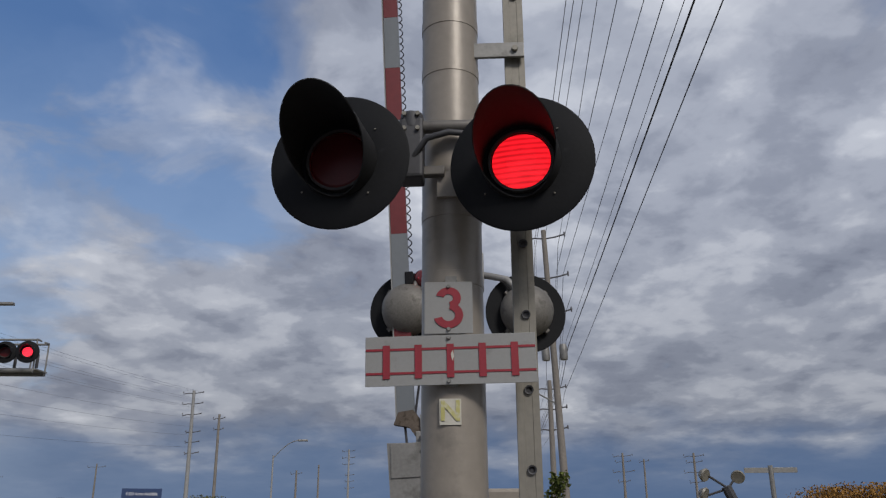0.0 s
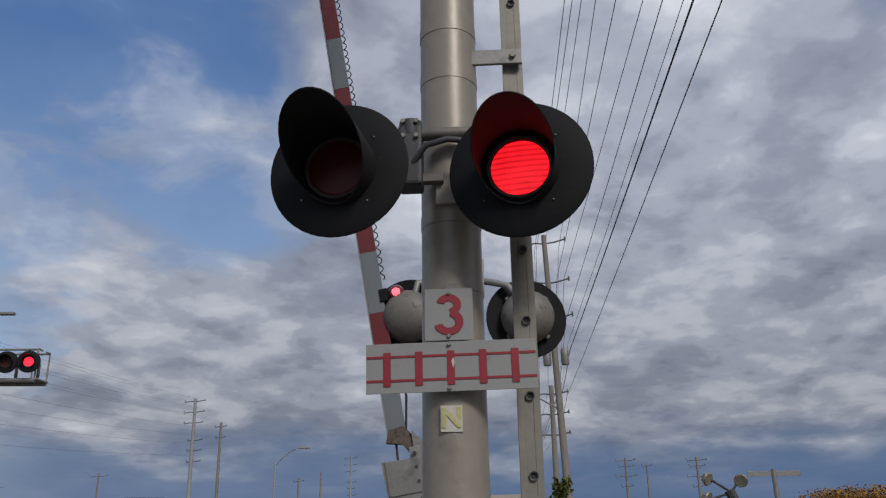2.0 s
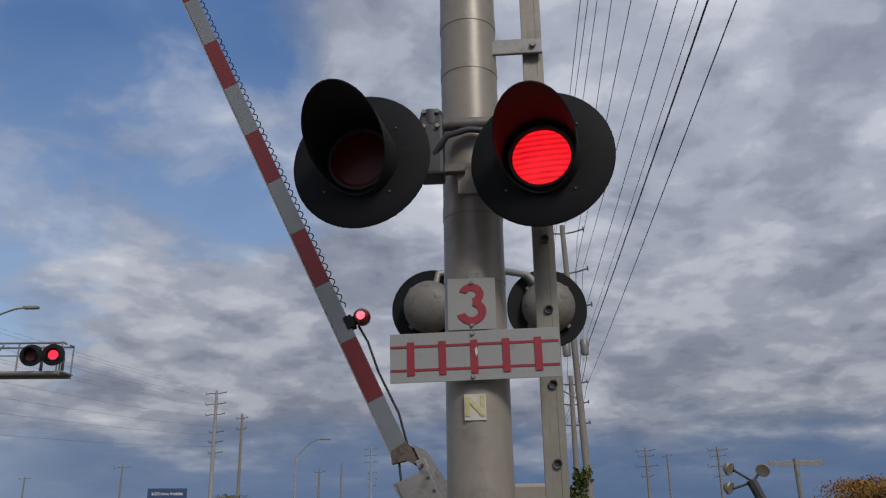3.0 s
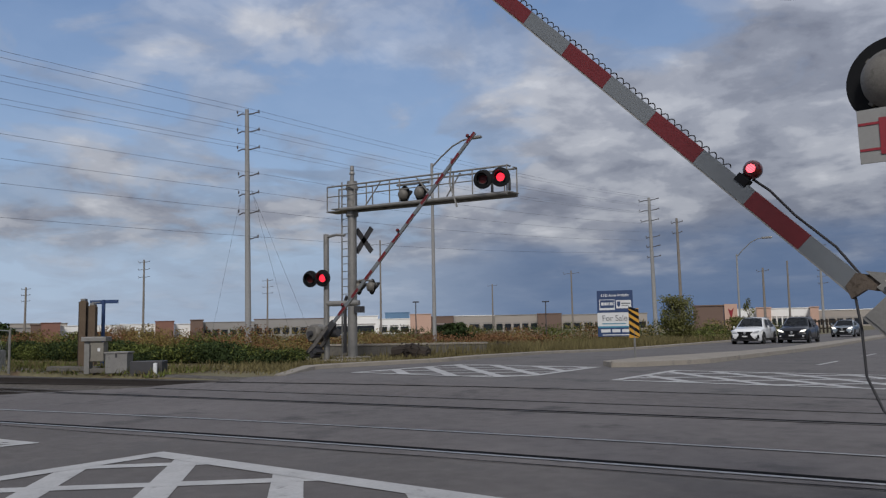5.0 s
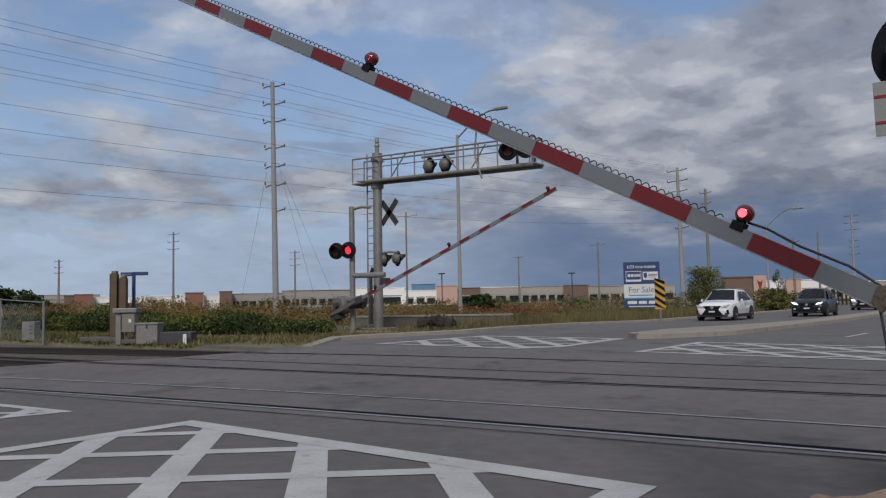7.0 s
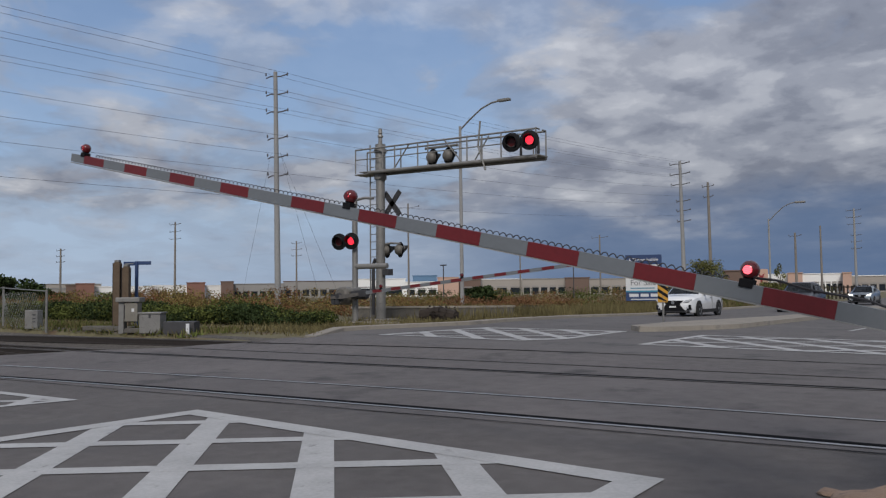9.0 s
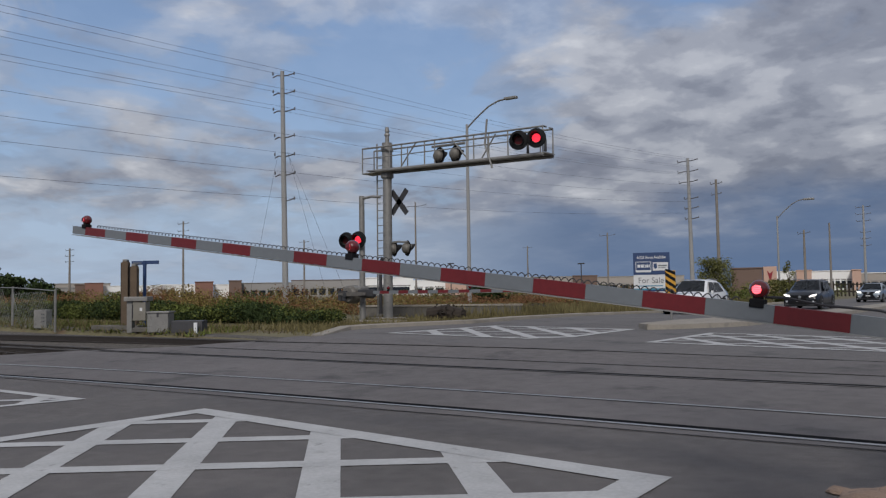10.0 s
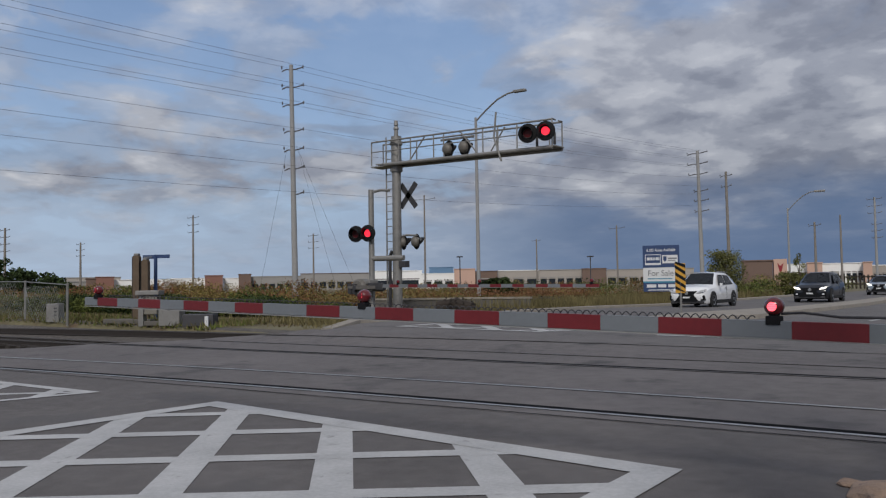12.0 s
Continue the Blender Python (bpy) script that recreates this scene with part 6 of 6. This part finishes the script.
    def tree(x, y, h, r, mat, label, n=26, size=0.2, low=0.1):
        g = gz(x, y)
        t = thing("tree", label, "tree", pose(x, y, g - 0.05), "")
        part("trunk", new_tube([(0, 0, 0), (0.05, 0, h * 0.3), (-0.03, 0.04, h * 0.75)], [0.03 * h, 0.022 * h, 0.008 * h], 8), "bark", t)
        limbs, crown = bmesh.new(), bmesh.new()
        for i in range(n):
            a, f = rng.uniform(0, 6.3), rng.uniform(low, 1.0)
            rr = r * math.sin(min(1.0, 0.25 + f) * 2.3) * rng.uniform(0.35, 1.0)
            e = (rr * math.cos(a), rr * math.sin(a), h * (0.12 + 0.86 * f))
            tube(limbs, [(0, 0, e[2] * 0.6), e], [0.008 * h, 0.003 * h], 4, False)
            leaves(crown, e, (r * 0.36, r * 0.36, h * 0.11), 90, size, rng=rng)
        part("limbs", limbs, "bark", t)
        part("crown", crown, mat, t)
    tree(-19.3, 58.9, 3.35, 1.35, "leaf_olive", "bushy olive-green young tree beside the road", 90, 0.12, -0.1)
    tree(-17.3, 69.8, 1.9, 1.5, "leaf_olive", "low olive-green roadside bush", 44, 0.15, -0.1)
    tree(-16.7, 69.0, 3.3, 0.6, "leaf_olive", "slender leaning yellow-green sapling", 12, 0.12)
    tree(-30.5, 46, 1.7, 1.3, "leaf_dark", "dark green bush in the field", 22, 0.2, 0.0)
    tree(16.1, 37.5, 2.9, 3.0, "leaf_orange", "broad orange autumn tree", 170, 0.10, 0.2)
    tree(2.1, 25.3, 2.8, 0.55, "leaf_green", "small green tree beside the power pole", 22, 0.13)
    tree(-3.5, 130, 3.5, 3, "leaf_dark", "dark green tree before the shops", 30, 0.4, 0.0)
    for i in range(5):
        tree(-108 + i * 2.6 + rng.uniform(-1, 1), 44 + i * 1.6, rng.uniform(4.2, 6.0) - 0.35 * i, 3.0, "leaf_dark", "dark tree in a distant belt", 24, 0.4, 0.1)
    # felled logs on the verge
    for x, y, l, a in ((-18.9, 25.6, 1.5, 10), (-20.5, 35.4, 1.9, 55)):
        bm = bmesh.new()
        tube(bm, [(-l / 2, 0, 0.22), (0, 0.06, 0.3), (l / 2, 0, 0.2)], [0.26, 0.3, 0.22], 10)
        leaves(bm, (0, 0, 0.3), (l * 0.55, 0.4, 0.3), 160, 0.14, rng=rng)
        ob = tagged(finish("brushwood", bm, "brush"), "low dark heap of cut brushwood on the verge", "brushwood", kind="stuff")
        ob.matrix_basis = pose(x, y, gz(x, y) - 0.05, 0, 0, a)


build_plants()
build_rubble()


# dark paling fence before the shops
def build_paling():
    t = thing("fence", "dark timber paling fence before the cream shops", "fence", pose(-19.6, 112, gz(-19.6, 112), 0, 0, 8))
    for z in (0.45, 1.35):
        part("fence_rail", new_box((-3.3, -0.03, z), (3.3, 0.03, z + 0.16), 0.01), "brush", t)
    for i in range(15):
        x = -3.15 + 0.45 * i
        part("paling", new_box((x - 0.11, -0.07, -0.1), (x + 0.11, -0.035, 1.6 + 0.05 * (i % 3)), 0.01), "brush", t)


build_paling()


# ---- cars ----
WHEELS = {}


def car(label, paint, L, W, H, lights, suv=True):
    """Faces -y; the origin is on the ground under its middle."""
    t = thing("car", label, "car", group="cars waiting at the crossing")
    hw = W / 2
    # cross sections from nose to tail: y, bottom, shoulder, roof height, half width at sill, shoulder, roof
    hood, roof = H * 0.60, H
    secs = [(-0.50, 0.40, 0.62, 0.66, 0.62, 0.66, 0.5), (-0.485, 0.24, 0.70, 0.76, 0.80, 0.84, 0.62), (-0.44, 0.20, 0.80, hood * 0.94, 0.93, 0.93, 0.74), (-0.36, 0.20, 0.90, hood, 0.98, 0.98, 0.80), (-0.215, 0.20, 0.96, hood * 1.06, 1.0, 1.0, 0.84),
            (-0.05, 0.20, 1.0, roof * 0.955, 1.0, 1.0, 0.70), (0.08, 0.20, 1.02, roof, 1.0, 1.0, 0.70), (0.25, 0.22, 1.03, roof * (0.985 if suv else 0.93), 1.0, 1.0, 0.69), (0.38 if suv else 0.34, 0.24, 1.03, roof * (0.90 if suv else 0.80), 0.98, 0.98, 0.66), (0.475, 0.28, 0.98, roof * (0.66 if suv else 0.64), 0.92, 0.93, 0.74), (0.50, 0.42, 0.82, 0.90, 0.78, 0.82, 0.6)]
    bm = bmesh.new()
    rows = []
    for f, b, s, top, w0, w1, w2 in secs:
        y = f * L
        s = min(s, top - 0.02) if top > s else top - 0.02
        pts = [(-w0 * 0.94, b), (-w0, b + 0.1), (-w1, (b + s) / 2 + 0.08), (-w1 * 0.975, s), (-w2, top - 0.05), (-w2 * 0.82, top), (0, top + 0.015)]
        full = pts + [(-px, pz) for px, pz in pts[-2::-1]]
        rows.append([bm.verts.new((px * hw, y, pz)) for px, pz in full])
    for a, b in zip(rows, rows[1:]):
        for i in range(len(a) - 1):
            bm.faces.new((a[i], a[i + 1], b[i + 1], b[i]))
        bm.faces.new((a[-1], a[0], b[0], b[-1]))
    bm.faces.new(rows[0])
    bm.faces.new(rows[-1][::-1])
    body = part("body", bm, paint, t, "glossy car body", True)

    # glass laid on the cabin
    def pane(name, quads):
        g = bmesh.new()
        for q in quads:
            g.faces.new([g.verts.new(v) for v in q])
        bmesh.ops.solidify(g, geom=g.faces, thickness=0.006)
        return part(name, g, "dark_glass", t, "dark tinted glass")
    zb, zt = hood * 1.07, roof * 0.955
    yb, yt = -0.205 * L, -0.055 * L
    pane("windscreen", [((-0.80 * hw, yb - 0.02, zb + 0.0), (0, yb - 0.05, zb + 0.045), (0, yt - 0.02, zt + 0.045), (-0.60 * hw, yt - 0.01, zt + 0.02)), ((0, yb - 0.05, zb + 0.045), (0.80 * hw, yb - 0.02, zb + 0.0), (0.60 * hw, yt - 0.01, zt + 0.02), (0, yt - 0.02, zt + 0.045))])
    for s in (-1, 1):
        def on(y, z, out=0.012):
            f = (z - 1.02) / (roof - 0.05 - 1.02)
            return (s * (lerp(0.985, 0.70, f) * hw + out), y * L, z)
        pane("side_window", [(on(-0.15, 1.06), on(0.075, 1.06), on(0.075, roof - 0.13), on(-0.045, roof - 0.14))])
        pane("side_window", [(on(0.09, 1.06), on(0.30, 1.09), on(0.25, roof - 0.17), on(0.09, roof - 0.13))])
        part("mirror", new_box((s * hw * 0.99 - 0.05 + s * 0.12, -0.165 * L, 1.0), (s * hw * 0.99 + 0.05 + s * 0.12, -0.13 * L, 1.16), 0.03), paint, t)
        part("headlight", prism(bmesh.new(), [(s * hw * 0.50, 0.70), (s * hw * 0.80, 0.75), (s * hw * 0.90, 0.87), (s * hw * 0.62, 0.82)], -0.500 * L, -0.44 * L), lights, t, "headlight")
        part("bumper_vent", prism(bmesh.new(), [(s * hw * 0.66, 0.34), (s * hw * 0.88, 0.36), (s * hw * 0.86, 0.58), (s * hw * 0.80, 0.60)], -0.498 * L, -0.45 * L), "black", t, "dark bumper vent")
        part("side_skirt", new_box((s * hw * 0.995 - 0.03, -0.24 * L, 0.20), (s * hw * 0.995 + 0.03, 0.22 * L, 0.36), 0.015), "tyre", t, "black lower cladding")
        part("door_line", new_box((s * hw * 1.0 - 0.006, 0.080 * L, 0.40), (s * hw * 1.0 + 0.006, 0.084 * L, 1.02)), "dark_metal", t)
        part("door_handle", new_box((s * hw * 1.0 - 0.02, 0.03 * L, 0.90), (s * hw * 1.0 + 0.025, 0.07 * L, 0.94), 0.008), "rim", t)
        part("fog_light", new_box((s * hw * 0.72 - 0.06, -0.499 * L, 0.42), (s * hw * 0.72 + 0.06, -0.47 * L, 0.5), 0.01), "headlight", t)
        for y in (-0.31, 0.29):
            r = 0.36 if suv else 0.32
            part("wheel_arch", lathe(bmesh.new(), [(0, -0.02), (r + 0.07, -0.02), (r + 0.07, 0.02), (0, 0.02)], 24, pose(s * (hw - 0.012), y * L, r, 0, 0, 90)), "tyre", t, smooth=True)
            wheel = part("wheel", lathe(bmesh.new(), [(r * 0.62, -0.11), (r * 0.9, -0.115), (r, -0.08), (r, 0.08), (r * 0.9, 0.115), (r * 0.62, 0.11)], 24), "tyre", t, "black tyre", True)
            wheel.matrix_basis = pose(s * (hw - 0.085), y * L, r, 0, 0, 90)
            WHEELS.setdefault(t, []).append((wheel, wheel.matrix_basis.copy(), r, s))
            rim = bmesh.new()
            for k in range(5):
                box(rim, (-0.035, -0.09, 0), (0.035, 0.09, r * 0.64), 0, pose(0, 0, 0, 0, 72 * k, 0))
            lathe(rim, [(0.0, -0.1), (0.07, -0.1), (0.08, 0.1), (0, 0.1)], 12)
            lathe(rim, [(r * 0.56, -0.1), (r * 0.65, -0.112), (r * 0.65, 0.112), (r * 0.56, 0.1)], 24)
            part("rim", rim, "rim", wheel, "alloy rim", True)
    part("grille", prism(bmesh.new(), [(-hw * 0.50, 0.80), (hw * 0.50, 0.80), (hw * 0.34, 0.62), (hw * 0.60, 0.30), (-hw * 0.60, 0.30), (-hw * 0.34, 0.62)], -0.508 * L, -0.47 * L), "black", t, "dark grille")
    part("badge", lathe(bmesh.new(), [(0, -0.012), (0.07, -0.010), (0.085, 0.0), (0, 0.0)], 16, pose(0, -0.508 * L, 0.70)), "rim", t, "round chrome badge")
    part("bumper", new_box((-hw * 0.8, -0.503 * L, 0.24), (hw * 0.8, -0.46 * L, 0.34), 0.02), "dark_metal", t, "dark lower bumper")
    part("plate", new_box((-0.16, -0.514 * L, 0.46), (0.16, -0.509 * L, 0.54)), "white_panel", t, "pale number plate")
    part("underbody", new_box((-hw * 0.85, -0.42 * L, 0.18), (hw * 0.85, 0.42 * L, 0.4)), "black", t)
    for s in (-1, 1):
        part("roof_rail", new_tube([(s * hw * 0.66, -0.03 * L, roof + 0.0), (s * hw * 0.66, 0.05 * L, roof + 0.03), (s * hw * 0.66, 0.3 * L, roof - 0.01)], 0.018, 6), "galv", t)
    return t


WHITE_CAR = car("white sport utility car with a black grille", "white_car", 4.9, 1.95, 1.70, "headlight")
BLACK_CAR = car("dark blue-black sport utility car with lit headlights", "black_car", 4.7, 1.9, 1.68, "headlight_on")
SILVER_CAR = car("silver-blue saloon car with lit headlights", "silver_car", 4.5, 1.8, 1.46, "headlight_on", False)


# ---- what moves ----
def driven(points):
    """Rows for a car from times and places: it stands on the road and looks along its way."""
    rows = []
    for t, x, y in points:
        rows.append((t, pose(x, y, gz(x, y), 0, 0, 0)))
    return rows


# seconds, and how far the near gate stands up in degrees
NEAR_TURN = ((0, 87.3), (1.4, 87.3), (1.7, 85.5), (2.0, 80.5), (2.5, 71.2), (2.7, 68.3), (4.3, 51.6), (4.5, 49.6), (5.0, 45.1), (5.5, 40.1), (6.0, 35.7), (6.5, 31.7), (7.0, 27.2), (8.8, 13.4), (9.0, 12.2), (9.5, 9.7), (10.0, 6.9), (10.5, 4.3), (11.0, 2.4), (11.5, 1.6), (12.0, 1.3))


def motions():
    for ob, rows in MOVES:
        walk(ob, rows)
    walk(NEAR_ARM, [(t, pose(*PIVOT, 0, a, 0)) for t, a in NEAR_TURN])
    x, y = FAR_GATE
    g = gz(x, y)
    walk(FAR_ARM, [(t, pose(x + 0.4, y - 0.35, g + 1.0, 0, 0, 180) @ pose(0, 0, 0, 0, a, 0)) for t, a in
                   ((0, 87.0), (1.4, 87.0), (2.0, 80.0), (3.0, 68.0), (4.5, 51.0), (5.0, 44.5), (5.5, 38.4), (6.0, 32.5), (6.5, 27.0), (7.0, 22.0), (8.8, 7.0), (9.5, 1.5), (10.0, 0.0), (12.0, -0.6))])
    walk(CABLE, [(t, pose(PIVOT[0] - 0.58 * math.cos(radians(a)) - 0.45 * math.sin(radians(a)), GATE_Y, PIVOT[2] + 0.58 * math.sin(radians(a)) - 0.45 * math.cos(radians(a)))) for t, a in NEAR_TURN])
    for ob, rows in ((WHITE_CAR, ((0, 82, -12.9), (2.5, 70, -13.1), (4.3, 60.3, -13.2), (5.5, 53.6, -13.6), (6.5, 48.5, -13.9), (7.0, 46.2, -14.0), (7.5, 44.3, -14.2), (8.2, 42.2, -14.3), (8.9, 41.0, -14.3), (12, 40.4, -14.3))),
                     (BLACK_CAR, ((0, 75, -11.0), (2.5, 67, -11.0), (4.3, 60.8, -11.0), (5.5, 56.8, -11.0), (6.5, 55.2, -11.0), (7.0, 54.2, -11.0), (8.0, 51.6, -11.1), (9.0, 50.6, -11.1), (12, 50.2, -11.1))),
                     (SILVER_CAR, ((0, 108, -11.0), (2.5, 94, -11.0), (4.5, 80.5, -11.0), (5.5, 77.0, -11.0), (6.5, 74.2, -11.0), (8.0, 72.0, -11.0), (9.5, 71, -11.0), (12, 70.5, -11.0)))):
        walk(ob, driven([(t, x, y) for t, y, x in rows]))
        rows = [(t, y) for t, y, x in rows]
        for wheel, base, r, s in WHEELS[ob]:
            turns = [(i / 15, math.degrees((rows[0][1] - steps(i / 15, rows)) / r)) for i in range(181)]
            walk(wheel, [(t, base @ pose(0, 0, 0, 0, a, 0)) for t, a in turns])


motions()
